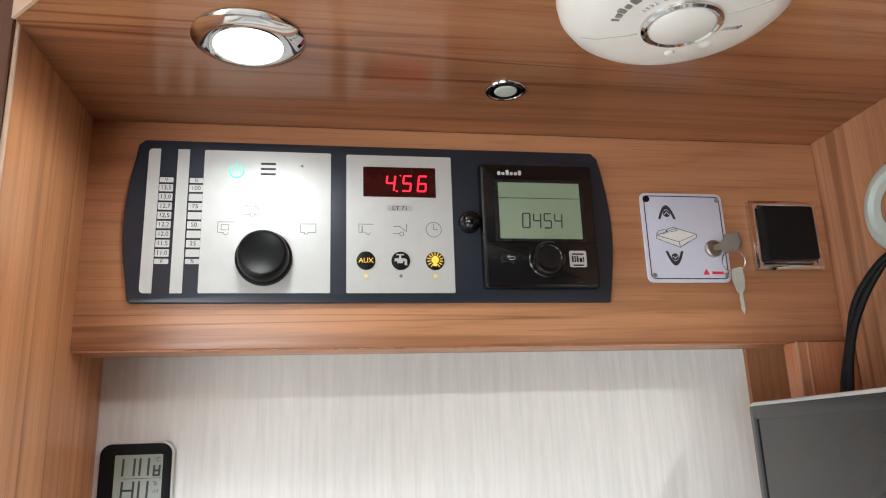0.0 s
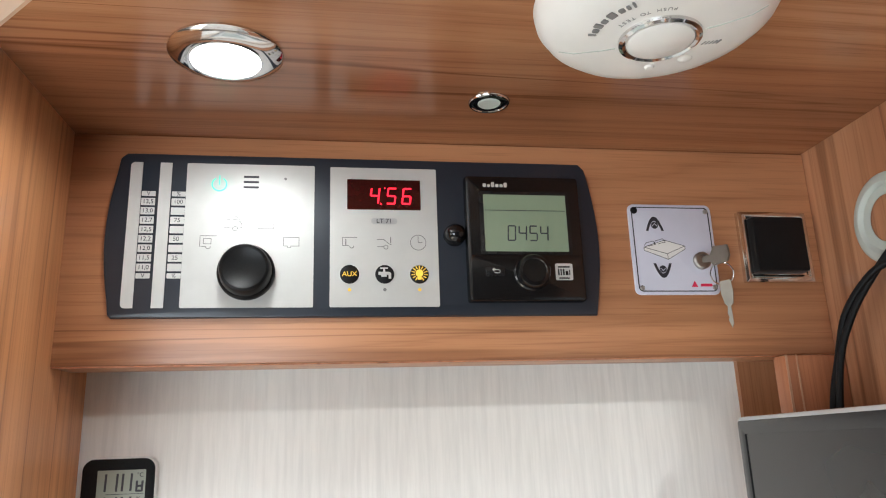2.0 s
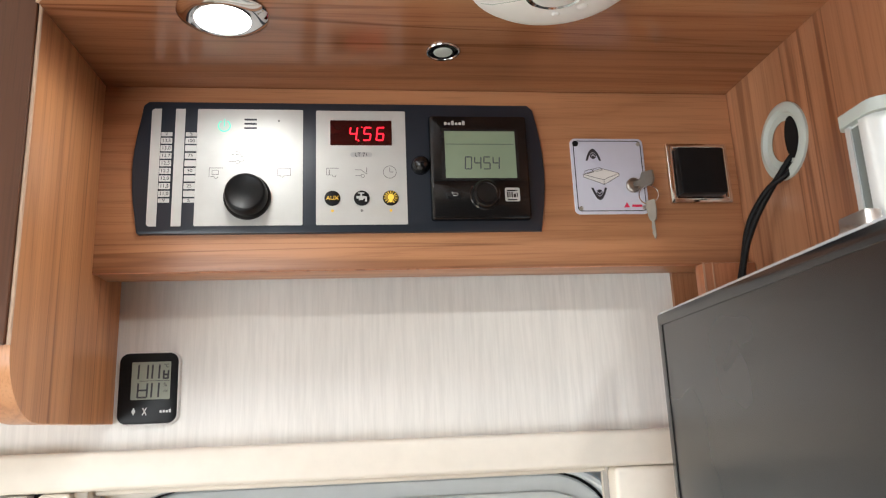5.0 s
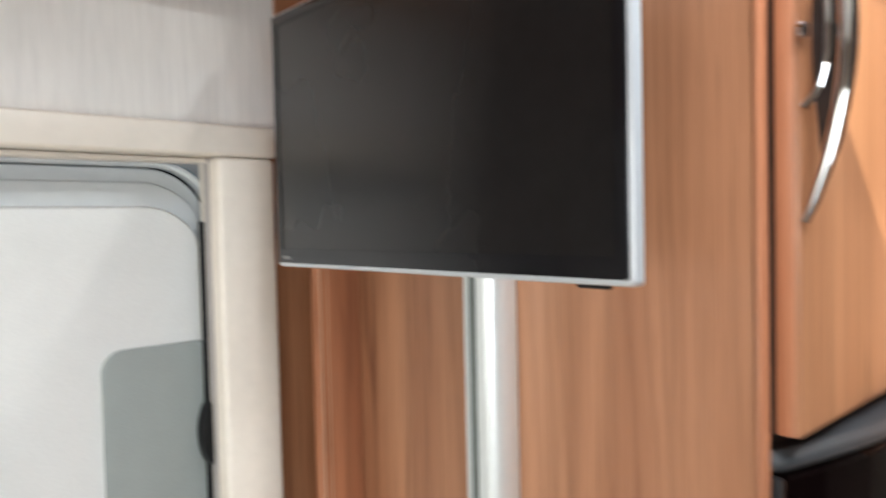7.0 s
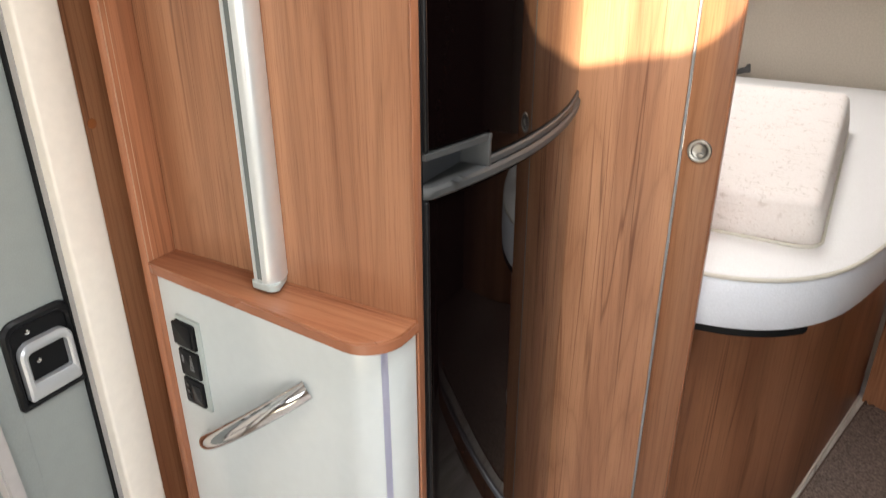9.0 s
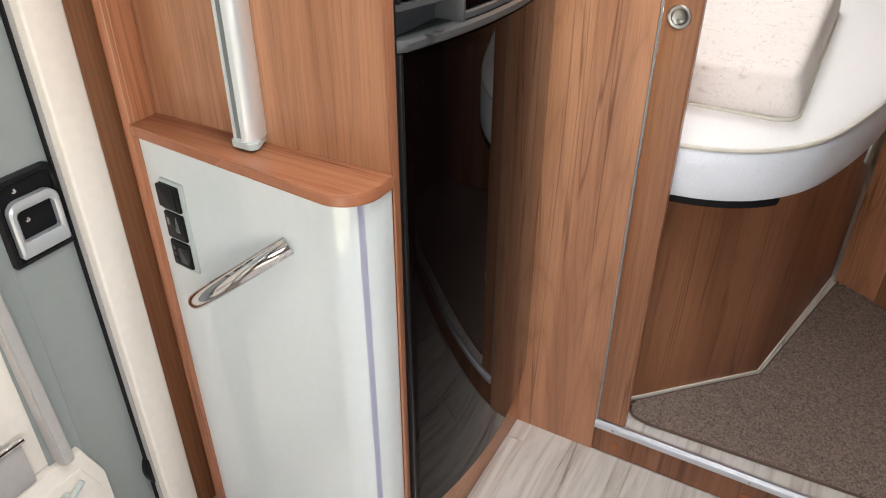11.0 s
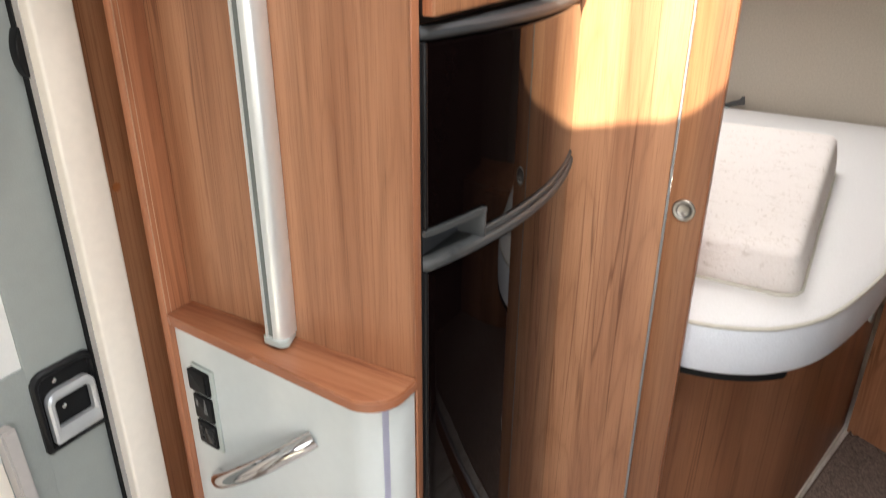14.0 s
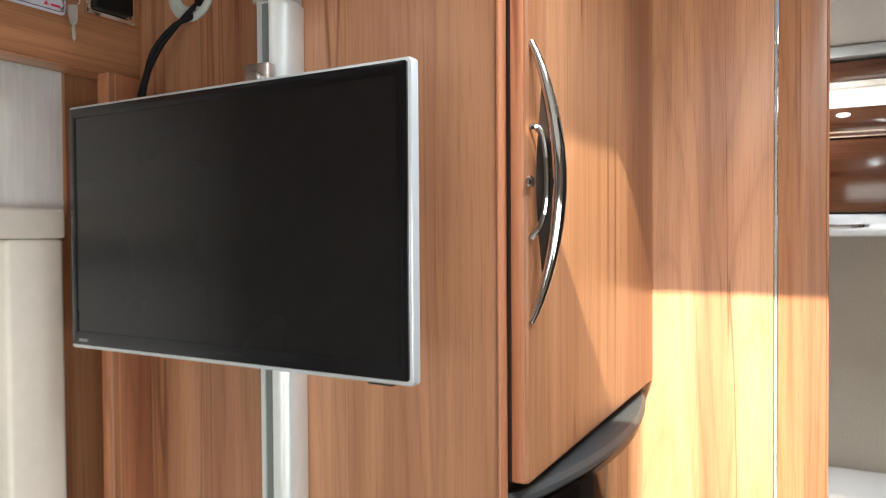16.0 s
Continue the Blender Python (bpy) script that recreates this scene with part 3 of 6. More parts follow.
box(bm, 0.079, 0.546, 0.775, 0.80, 1.6605, 1.6655, 0.002, 2)
hollow = [(0.1475 + 0.0725 * math.cos(radians(w)), 1.5885 + 0.0725 * math.sin(radians(w))) for w in range(100, 179, 6)]
slab(bm, north(0.8120), [(0.0775, 1.6603)] + hollow[::-1] + [(0.132, 1.6603)], 0.0, 0.010)
whole("door_frame_lining", bm, CREAM, "cream lining under the door beam", "door frame", kind="structure")

# niche above the door
bm = B()
fc = Face((0.065, 0, 0), (0, -1, 0), (0, 0, 1))
slab(bm, fc, [(a, b) for a, b in rrect(-0.789, -0.588, 1.722, TOP, (0.0, 0.050, 0.0, 0.0), 8)], -0.02, 0.0)
bmesh.ops.bevel(bm, geom=[e for e in bm.edges if e.calc_face_angle(0) > 0.6], offset=0.003, segments=2, affect="EDGES")
for v in bm.verts:
    v.co.x += (v.co.y - 0.789) * 0.032 + 0.001
whole("niche_side_panel", bm, WOOD_PALE_LIT, "walnut side panel with a rounded lower corner", "side panel", kind="structure")
whole("niche_fascia", box(B(), 0.0833, 0.6855, 0.716, 0.756, 1.8487, 2.0245, 0.0010, 2), WOOD_X, "walnut board that carries the control panel", "fascia board", kind="structure")
NICHE = [(0.0845, 0.789), (0.0795, 0.580), (0.30, 0.349), (0.36, 0.312), (0.6855, 0.30), (0.6855, 0.789)]
whole("niche_ceiling", slab(B(), above(2.025), NICHE, 0.0, 0.020), WOOD_XC, "glossy walnut board over the niche", "niche ceiling", kind="structure")
bm = B()
for (xa, ya), (xb, yb) in zip(NICHE[1:4], NICHE[2:5]):
    d = Vector((xb - xa, yb - ya, 0)).normalized()
    q = Vector((d.y, -d.x, 0)) * 0.0022
    slab(bm, above(2.0246), [(xa + q.x * 0.1, ya + q.y * 0.1), (xa + q.x, ya + q.y), (xb + q.x, yb + q.y), (xb + q.x * 0.1, yb + q.y * 0.1)], 0.0, 0.022)
whole("niche_ceiling_edging", bm, PALE_EDGE, "thin pale edging along the niche board", "edging", kind="structure")
bm = B()
slab(bm, above(2.0455), [(x + 0.010, y + 0.012) for x, y in NICHE[1:5]] + [(0.680, 0.340), (0.36, 0.350), (0.31, 0.385), (0.1015, 0.615)], 0.0, TOP - 2.047)
whole("niche_front", bm, WOOD_X, "walnut board between niche and ceiling", "board", kind="structure")

# added strip: the shade on the side panel's front, put into its colour
whole("niche_side_shade", box(B(), 0.040, 0.0770, 0.5845, 0.5876, 1.773, TOP - 0.001, 0.0008, 1), WOOD_FRONT_SHADE, "dark brown strip added for the shaded front of the niche side panel", "facing", kind="structure")

# partition that carries the television rail
bm = B()
box(bm, 0.686, 0.700, 0.266, 0.789, 0.0, TOP - 0.001, 0.001, 1)
whole("partition_panel", bm, WOOD_PALE, "walnut partition beside the fridge", "partition", kind="structure")
whole("partition_edging", box(B(), 0.6835, 0.7005, 0.2625, 0.266, 0.0, TOP - 0.001, 0.0012, 2), WOOD_EDGE, "lighter walnut edging of the partition", "edging", kind="structure")
bm = B()
box(bm, 0.632, 0.6855, 0.705, 0.7225, 0.0, 1.848, 0.0025, 2)
whole("corner_upright", bm, WOOD_RED, "walnut upright board in the corner", "upright", kind="structure")
whole("upright_edging", box(box(B(), 0.6318, 0.6338, 0.7043, 0.7048, 0.956, 1.848), 0.6412, 0.6424, 0.7043, 0.7048, 0.956, 1.848), WARM_EDGE, "two thin pale edging bands on the upright", "edging", kind="structure")
whole("niche_side_edging", box(B(), 0.0772, 0.0800, 0.5862, 0.5884, 1.773, TOP - 0.001, 0.0006, 1), PALE_EDGE, "thin pale edging of the niche side panel", "edging", kind="structure")
whole("fascia_edging", box(B(), 0.0842, 0.6852, 0.7157, 0.7185, 1.8476, 1.8486), WOOD_EDGE, "thin pale edging under the fascia board", "edging", kind="structure")
whole("corner_filler", box(box(B(), 0.612, 0.6855, 0.786, 0.7945, 0.0, 1.69), 0.637, 0.6855, 0.784, 0.7895, 1.69, 1.90), WOOD_Z2, "walnut filler beside the door frame", "filler", kind="structure")

# panel between fridge and bedroom
whole("bedroom_panel", box(B(), 1.237, 1.255, 0.0745, 0.79, 0.0, TOP - 0.001, 0.0015, 2), WOOD_Z3, "walnut panel between fridge and bedroom", "partition", kind="structure")
whole("fridge_plinth", box(B(), 0.6985, 1.2365, 0.274, 0.29, 0.0, 0.208, 0.001, 1), WOOD_X, "walnut plinth under the fridge", "plinth", kind="structure")
whole("recess_back", box(B(), 0.6985, 1.2365, 0.60, 0.62, 0.0, TOP - 0.001), RUBBER, "dark back of the fridge recess", "recess", kind="structure")

# step to the bedroom
bm = B()
box(bm, 1.2407, 1.2445, -1.39, 0.074, 0.0, 0.098, 0.001, 1)
riser = whole("bedroom_riser", bm, WOOD_SHADED, "walnut riser of the step to the bedroom", "riser", kind="structure")
for y, z in ((0.021, 0.033), (-0.286, 0.030), (-0.6, 0.03)):
    part("screw_cap", lathe(B(), east(1.2407), -y, z, [(0.011, -0.001), (0.011, 0.0012), (0.0085, 0.002), (0, 0.0021)], 24), ORANGE_CAP, riser, "orange-brown screw cap")
bm = B()
prof = [(1.229, 0.084), (1.229, 0.097), (1.2305, 0.1005), (1.236, 0.1045), (1.238, 0.1045), (1.239, 0.1038), (1.2445, 0.1038), (1.246, 0.100), (1.236, 0.099), (1.2345, 0.084)]
l0, l1 = ([bm.verts.new((x, y, z)) for x, z in prof] for y in (-1.39, 0.073))
for i in range(len(prof)):
    j = (i + 1) % len(prof)
    bm.faces.new((l0[i], l0[j], l1[j], l1[i]))
bm.faces.new(l0)
bm.faces.new(l1[::-1])
sill = whole("threshold_strip", bm, ALU, "aluminium threshold strip of the bedroom step", "threshold", kind="structure")
for y in (0.028, -0.284, -0.6):
    part("screw", lathe(B(), east(1.229), -y, 0.0915, [(0.0035, -0.001), (0.0035, 0.0008), (0.0015, 0.001), (0, 0.0004)], 12), BRUSHED, sill)

# ---- entrance door ----
door = thing("door_1", (0.31, 0.80, -0.3), "white and grey camper entrance door, closed", "door", kind="structure")
N = north(0.8225)
part("leaf", slab(B(), N, rrect(0.0785, 0.5695, -0.32, 1.6575, (0.03, 0.03, 0.069, 0.069), 10), -0.04, 0.0, 0.006), DOOR_BLUE, door, "blue-grey outer edge of the door")
bm = slab(B(), north(0.8220), rrect(0.094, 0.562, 0.1, 1.642, (0.02, 0.02, 0.07, 0.07), 10), 0.0, 0.006, 0.003)
part("inner_skin", bm, DOOR_BLUE, door)
bm = slab(B(), north(0.8160), rrect(0.112, 0.556, 0.1, 1.617, (0.02, 0.02, 0.065, 0.065), 10), 0.0, 0.014, 0.008)
part("upper_panel", bm, DOOR_WHITE, door, "smooth white upper panel")
bm = slab(B(), north(0.8020), rrect(0.441, 0.566, 0.02, 1.474, (0.02, 0.004, 0.004, 0.022), 8), 0.0, 0.006, 0.002)
part("grey_column", bm, DOOR_GREY, door, "matt grey handle column")
part("grey_panel", slab(B(), north(0.8020), rrect(0.378, 0.460, 0.02, 0.93, 0.006, 4), 0.0, 0.0052), DOOR_GREY, door)
bm = ring(B(), north(0.8020), rrect(0.13, 0.343, 0.86, 1.468, 0.03, 8), rrect(0.142, 0.331, 0.872, 1.456, 0.024, 8), 0.0, 0.009, 0.003)
part("blind_frame", bm, PALE_GREY, door, "pale frame of the door blind")
bm = B()
for i in range(40):
    z = 0.875 + i * 0.0144
    slab(bm, north(0.8015), [(0.143, z), (0.33, z), (0.33, z + 0.0132), (0.143, z + 0.0132)], 0.0, 0.002, 0.001)
part("blind", bm, PALE_GREY, door, "pale pleated blind")
bm = box(B(), 0.5698, 0.5714, 0.812, 0.825, -0.32, 1.59)
part("seal", bm, RUBBER, door, "black rubber seal")
for z in (1.376, 0.22):
    cap = [(0.5375 + 0.006 - 0.0095 * math.sin(math.pi * k / 14) ** 0.7, z - 0.034 + 0.068 * k / 14) for k in range(15)]
    part("bolt_cap", slab(B(), north(0.7960), cap + [(0.5505, z + 0.034), (0.5505, z - 0.034)], 0.0, 0.016, 0.004), BLACK, door, "rounded black bolt cap")
part("seal", slab(B(), north(0.8335), rrect(0.0725, 0.5755, -0.32, 1.661, (0.03, 0.03, 0.074, 0.074), 10), -0.03, 0.0), RUBBER, door, "black rubber seal round the leaf")
bm = ring(B(), north(0.8335), rrect(0.0705, 0.5765, -0.34, 1.6652, (0.03, 0.03, 0.066, 0.066), 10), rrect(0.0775, 0.5715, -0.325, 1.6585, (0.03, 0.03, 0.065, 0.065), 10), 0.0, 0.020, 0.003)
part("outer_moulding", bm, DOOR_BLUE, door, "blue-grey moulding round the door leaf")
# handle recess
H = north(0.7960)
hframe = part("handle_frame", ring(B(), H, rrect(0.440, 0.549, 0.768, 0.915, (0.008, 0.008, 0.022, 0.022), 8), rrect(0.451, 0.538, 0.780, 0.901, (0.005, 0.005, 0.016, 0.016), 8), -0.002, 0.008, 0.004), BLACK, door, "black plastic handle surround")
part("recess", slab(B(), H, rrect(0.450, 0.539, 0.779, 0.902, 0.01, 4), -0.003, 0.0006), RUBBER, hframe)
part("lever", ring(B(), H, rrect(0.454, 0.537, 0.783, 0.876, (0.004, 0.004, 0.020, 0.020), 8), rrect(0.465, 0.527, 0.809, 0.860, (0.004, 0.004, 0.009, 0.009), 8), 0.002, 0.015, 0.003), SILVER, hframe, "silver pull lever")
for a, b in ((0.478, 0.889), (0.484, 0.838)):
    part("screw", lathe(B(), H, a, b, [(0.004, 0.0), (0.004, 0.003), (0.002, 0.0035), (0, 0.002)], 14), CHROME, hframe)
# storage bin and lower tray
bm = slab(B(), north(0.8020), [(0.115, -0.3), (0.458, -0.3), (0.458, 0.312), (0.43, 0.395), (0.115, 0.395)], 0.0, 0.022, 0.006)
part("lower_tray", bm, CREAM, door, "cream lower door tray")
bm = slab(B(), north(0.8020), [(0.12, -0.28), (0.44, -0.28), (0.44, 0.295), (0.415, 0.362), (0.12, 0.362)], 0.0225, 0.026, 0.002)
part("tray_lid", bm, CREAM, door)
bm = B()
lo, hi = ([bm.verts.new(p) for p in q] for q in (
    [(0.388, 0.8015, 0.398), (0.388, 0.766, 0.398), (0.410, 0.766, 0.398), (0.410, 0.8015, 0.398)],
    [(0.376, 0.8015, 0.86), (0.376, 0.776, 0.86), (0.398, 0.776, 0.86), (0.398, 0.8015, 0.86)]))
bm.faces.new(lo)
bm.faces.new(hi[::-1])
for i in range(4):
    bm.faces.new((lo[i], hi[i], hi[(i + 1) % 4], lo[(i + 1) % 4]))
bmesh.ops.bevel(bm, geom=bm.edges[:], offset=0.003, segments=2, affect="EDGES")
part("bin_side", bm, BIN_GREY, door, "pale grey side of the door bin")
part("bin_back", slab(B(), north(0.8015), [(0.12, 0.40), (0.391, 0.40), (0.376, 0.80), (0.12, 0.80)], 0.0, 0.003), CREAM, door)
part("bin_front", box(B(), 0.12, 0.346, 0.782, 0.79, 0.40, 0.492, 0.002, 2), BIN_GREY, door, "grey front of the door bin")
part("bin_bar", tube(B(), [(0.12, 0.780, 0.497), (0.350, 0.780, 0.497)], 0.0055, 12), CHROME, door, "shiny retaining bar")
bm = B()
box(bm, 0.352, 0.378, 0.762, 0.7765, 0.322, 0.342, 0.003, 2)
tube(bm, [(0.362, 0.757, 0.330), (0.402, 0.757, 0.356)], 0.0055, 8)
part("tray_latch", bm, PALE_GREY, door, "small grey turning latch")

# ---- fridge ----
fridge = thing("fridge", (0.967, 0.40, 0.21), "tall black-glass fridge with bowed doors and grey trim", "fridge")


def bow(x, depth=0.040, y0=0.262):
    return y0 - depth * (1 - ((x - 0.9675) / 0.2675) ** 2)


def bowed(bm, x0, x1, z0, z1, depth, y_back, out=0.0, n=28, soft=0.004):
    """A front that swells towards the viewer, with rounded upper and lower edges."""
    rows = [(z0, soft), (z0 + soft, 0.0), (z1 - soft, 0.0), (z1, soft)]
    xs = [x0 + (x1 - x0) * (i / n) ** (1.6 if x0 < 0.71 else 1.0) for i in range(n + 1)]
    side = [0.014 * (1 - math.sqrt(max(0.0, 1 - max(0.0, 1 - (x - 0.702) / 0.016) ** 2))) for x in xs]
    front = [[bm.verts.new((x, bow(x, depth) - out + ins + q, z)) for x, q in zip(xs, side)] for z, ins in rows]
    back = [[bm.verts.new((x, y_back, z)) for x in xs] for z in (z0, z1)]
    stack = [back[0]] + front + [back[1]]
    for a, b in zip(stack, stack[1:]):
        for i in range(n):
            bm.faces.new((a[i], a[i + 1], b[i + 1], b[i]))
    for i in range(n):
        bm.faces.new((back[1][i], back[1][i + 1], back[0][i + 1], back[0][i]))
    bm.faces.new([r[0] for r in stack])
    bm.faces.new([r[n] for r in stack][::-1])
    return bm


part("body", box(B(), 0.7015, 1.235, 0.285, 0.598, 0.21, 1.43, 0.002, 1), BLACK, fridge)
lower = part("lower_door", bowed(B(), 0.702, 1.2335, 0.209, 1.1135, 0.040, 0.284), FRIDGE, fridge, "glossy black lower door")
upper = part("freezer_door", bowed(bowed(B(), 0.824, 1.2335, 1.142, 1.412, 0.040, 0.284), 0.702, 0.824, 1.174, 1.412, 0.040, 0.284), FRIDGE, fridge, "glossy black freezer door")
part("top_trim", bowed(B(), 0.702, 1.2335, 1.414, 1.4295, 0.041, 0.284, 0.003, soft=0.005), TOP_TRIM, fridge, "grey trim over the freezer door")
part("middle_trim", bowed(B(), 0.702, 1.2335, 1.114, 1.1295, 0.040, 0.284, 0.007, soft=0.004), GREY_TRIM, fridge, "grey curved trim between the doors")
bm = bowed(B(), 0.824, 1.2335, 1.1305, 1.1415, 0.040, 0.284, 0.003, soft=0.002)
part("upper_lip", bm, GREY_TRIM, fridge, "grey lip under the freezer door")
# grip pocket
bm = B()
n = 10
xs = [0.702 + (0.824 - 0.702) * i / n for i in range(n + 1)]
for z0, z1, o0, yb in ((1.166, 1.1735, 0.004, 0.284), ):
    fr = [[bm.verts.new((x, bow(x) - o0, z)) for x in xs] for z in (z0, z1)]
    bk = [[bm.verts.new((x, yb, z)) for x in xs] for z in (z0, z1)]
    for i in range(n):
        for a, b in ((fr[0], fr[1]), (fr[1], bk[1]), (bk[1], bk[0]), (bk[0], fr[0])):
            bm.faces.new((a[i], a[i + 1], b[i + 1], b[i]))
    bm.faces.new((fr[0][0], fr[1][0], bk[1][0], bk[0][0]))
    bm.faces.new((fr[0][n], bk[0][n], bk[1][n], fr[1][n]))
box(bm, 0.8165, 0.8235, bow(0.82) - 0.0045, 0.284, 1.1295, 1.1735, 0.0015, 2)
grip = part("grip_frame", bm, GREY_TRIM, fridge, "grey recessed grip between the doors")
bm = B()
box(bm, 0.703, 0.817, 0.272, 0.2845, 1.1296, 1.1665, 0.001, 1)
part("grip_pocket", bm, TOP_TRIM, grip)
bm = B()
for k in range(2):
    box(bm, 0.745 + k * 0.02, 0.757 + k * 0.02, 0.236, 0.248, 1.1296, 1.1304, 0.0003, 1)
part("grip_button", bm, TOP_TRIM, grip)
part("hinge_strip", box(B(), 0.7005, 0.7035, 0.262, 0.284, 0.209, 1.412, 0.001, 2), RUBBER, fridge, "black hinge-side strip")
for door_part, z0, z1 in ((lower, 0.2095, 1.113), (upper, 1.1745, 1.4115)):
    part("edge_profile", box(B(), 0.7035, 0.7100, bow(0.709) - 0.0025, 0.270, z0, z1, 0.0022, 3), BLACK, door_part, "black edge profile")

# ---- cupboard above the fridge ----
cup = thing("cupboard", (0.967, 0.40, 1.43), "walnut cupboard above the fridge with a closed door", "cupboard")
part("carcass", box(B(), 0.7015, 1.235, 0.268, 0.598, 1.430, TOP - 0.002, 0.001, 1), RUBBER, cup)
cdoor = part("door", box(B(), 0.7040, 1.2345, 0.2435, 0.2655, 1.441, TOP - 0.004, 0.004, 3), WOOD_Z2, cup, "walnut cupboard door")
part("door_edging", box(B(), 0.7030, 0.7050, 0.2475, 0.2603, 1.442, TOP - 0.005, 0.0012, 2), WOOD_EDGE, cdoor)
# dark strip painted in for the shadow gap between door and partition
part("gap_shade", box(B(), 0.7034, 0.7050, 0.2605, 0.2650, 1.442, TOP - 0.005), DARK_SEAT, cdoor, "dark brown strip standing in for the shadow in the door gap")
bm = B()
path = [(0.7090 + 0.001 * s, 0.243 - 0.027 * math.sin(math.pi * (s + 1) / 2) ** 0.8 if abs(s) < 1 else 0.2428, 1.714 + 0.126 * s) for s in [i / 12 for i in range(-12, 13)]]
tube(bm, path, [0.0032 + 0.0034 * math.cos(math.pi / 2 * s / 12) for s in range(-12, 13)], 12)
handle = part("handle", bm, CHROME, cdoor, "bow-shaped chrome handle")
bm = B()
path = smooth_path([(0.7075, 0.243, 1.764), (0.7085, 0.236, 1.762), (0.709, 0.2310, 1.752), (0.7085, 0.2285, 1.735), (0.7085, 0.2278, 1.714), (0.7085, 0.2290, 1.693), (0.709, 0.234, 1.675), (0.708, 0.243, 1.664)], 6)
tube(bm, path, 0.0028, 8)
part("latch", bm, CHROME, handle, "chrome latch inside the bow handle")
bm = B()
web = []
for i in range(-10, 11):
    s = i / 10 * 0.72
    yo = 0.243 - 0.027 * math.sin(math.pi * (s + 1) / 2) ** 0.8 + 0.002
    web.append((yo, min(0.2425, yo + 0.0205 * math.cos(math.pi / 2 * i / 10.5)), 1.714 + 0.126 * s))
for xa, xb in ((0.7105, 0.7125),):
    o0, o1 = ([bm.verts.new((x, a, z)) for a, b, z in web] for x in (xa, xb))
    i0, i1 = ([bm.verts.new((x, b, z)) for a, b, z in web] for x in (xa, xb))
    for k in range(len(web) - 1):
        for p, q in ((o0, o1), (o1, i1), (i1, i0), (i0, o0)):
            bm.faces.new((p[k], p[k + 1], q[k + 1], q[k]))
    bm.faces.new((o0[0], o1[0], i1[0], i0[0]))
    bm.faces.new((o0[-1], i0[-1], i1[-1], o1[-1]))
part("handle_web", bm, DARK_SEAT, handle, "dark web inside the bow handle")
part("lock", lathe(B(), north(0.2434), 0.7045, 1.714, [(0.006, 0), (0.006, 0.0028), (0.0045, 0.004), (0, 0.004)], 18), CHROME, cdoor, "small chrome lock")

# ---- bedroom door edge ----
sd = thing("door_2", (1.248, 0.04, 0.105), "walnut sliding bedroom door, almost fully open", "door", kind="structure")
part("leaf", box(B(), 1.2385, 1.2565, 0.0075, 0.0695, 0.106, TOP - 0.002, 0.0015, 2), WOOD_Z, sd)
part("edging", box(B(), 1.2380, 1.2570, 0.0045, 0.0078, 0.106, TOP - 0.002, 0.001, 1), WOOD_EDGE, sd)
bm = B()
rng = random.Random(5)
for i in range(480):
    z = 0.106 + i * 0.0044
    w = 0.0001 + rng.random() ** 2 * 0.0014
    slab(bm, east(1.2375), [(-0.0734 - w * 0.6, z), (-0.0704 + w * 0.5, z), (-0.0704 + w * 0.2, z + 0.0042), (-0.0734 - w * 0.2, z + 0.0042)], -0.004, rng.random() * 0.0012 - 0.0004)
part("brush_seal", bm, SEAL, sd, "silvery brush seal")
ring_k = part("finger_pull", lathe(B(), east(1.2385), -0.041, 1.062, [(0.0205, 0), (0.0205, 0.002), (0.019, 0.0038), (0.0165, 0.0042), (0.0135, 0.003), (0.0125, -0.001)], 40), BRUSHED, sd, "round nickel finger pull")
part("cup", lathe(B(), east(1.2385), -0.041, 1.062, [(0.0128, 0.0022), (0.0120, 0.0012), (0.0095, 0.0004), (0.0, 0.0002)], 32), BRUSHED, ring_k)
part("latch", box(B(), 1.2345, 1.238, 0.034, 0.044, 1.053, 1.0585, 0.001, 2), BRUSHED, ring_k)

# ---- shelf cabinet under the television ----
FRONT = [(0.6315, 0.7045), (0.600, 0.318)]


def shelf_outline(off, r, right):
    """Plan of the front, set back by off, with a rounded corner towards the fridge."""
    (xa, ya), (xb, yb) = FRONT
    pts = [(0.6855, ya), (xa + off, ya)]
    cx, cy = xb + off + r, right + r
    for i in range(11):
        w = radians(180 + 90 * i / 10)
        pts.append((cx + r * math.cos(w), cy + r * math.sin(w)))
    pts.append((0.6855, right))
    return pts


shelf = thing("shelf_board", (0.64, 0.48, 0.937), "walnut shelf board with a rounded corner", "shelf")
part("board", slab(B(), above(0.937), shelf_outline(0.0, 0.055, 0.2625), 0.0, 0.0185, 0.0012), WOOD_SHELF, shelf)
part("edge_band", slab(B(), above(0.9395), shelf_outline(-0.0007, 0.0557, 0.2619), 0.0, 0.0118), RED_EDGE, shelf, "reddish edge band")
cab = thing("cabinet", (0.65, 0.48, 0.0), "white gloss cabinet with a rounded corner under the shelf", "cabinet")
part("front", slab(B(), above(0.0), shelf_outline(0.011, 0.058, 0.2665), 0.0, 0.9365), WHITE_GLOSS, cab)
bm = B()
o = shelf_outline(0.0102, 0.0585, 0.2658)[7:9]
c0, c1 = ([bm.verts.new((x, y, z)) for x, y in o] for z in (0.001, 0.936))
bm.faces.new((c0[0], c0[1], c1[1], c1[0]))
bmesh.ops.solidify(bm, geom=bm.faces[:], thickness=0.0006)
part("protective_strip", bm, LILAC, cab, "lilac strip down the rounded corner")
part("edge_strip", box(B(), 0.6835, 0.687, 0.2612, 0.2662, 0.0, 0.9365, 0.001, 1), WOOD_EDGE, cab)

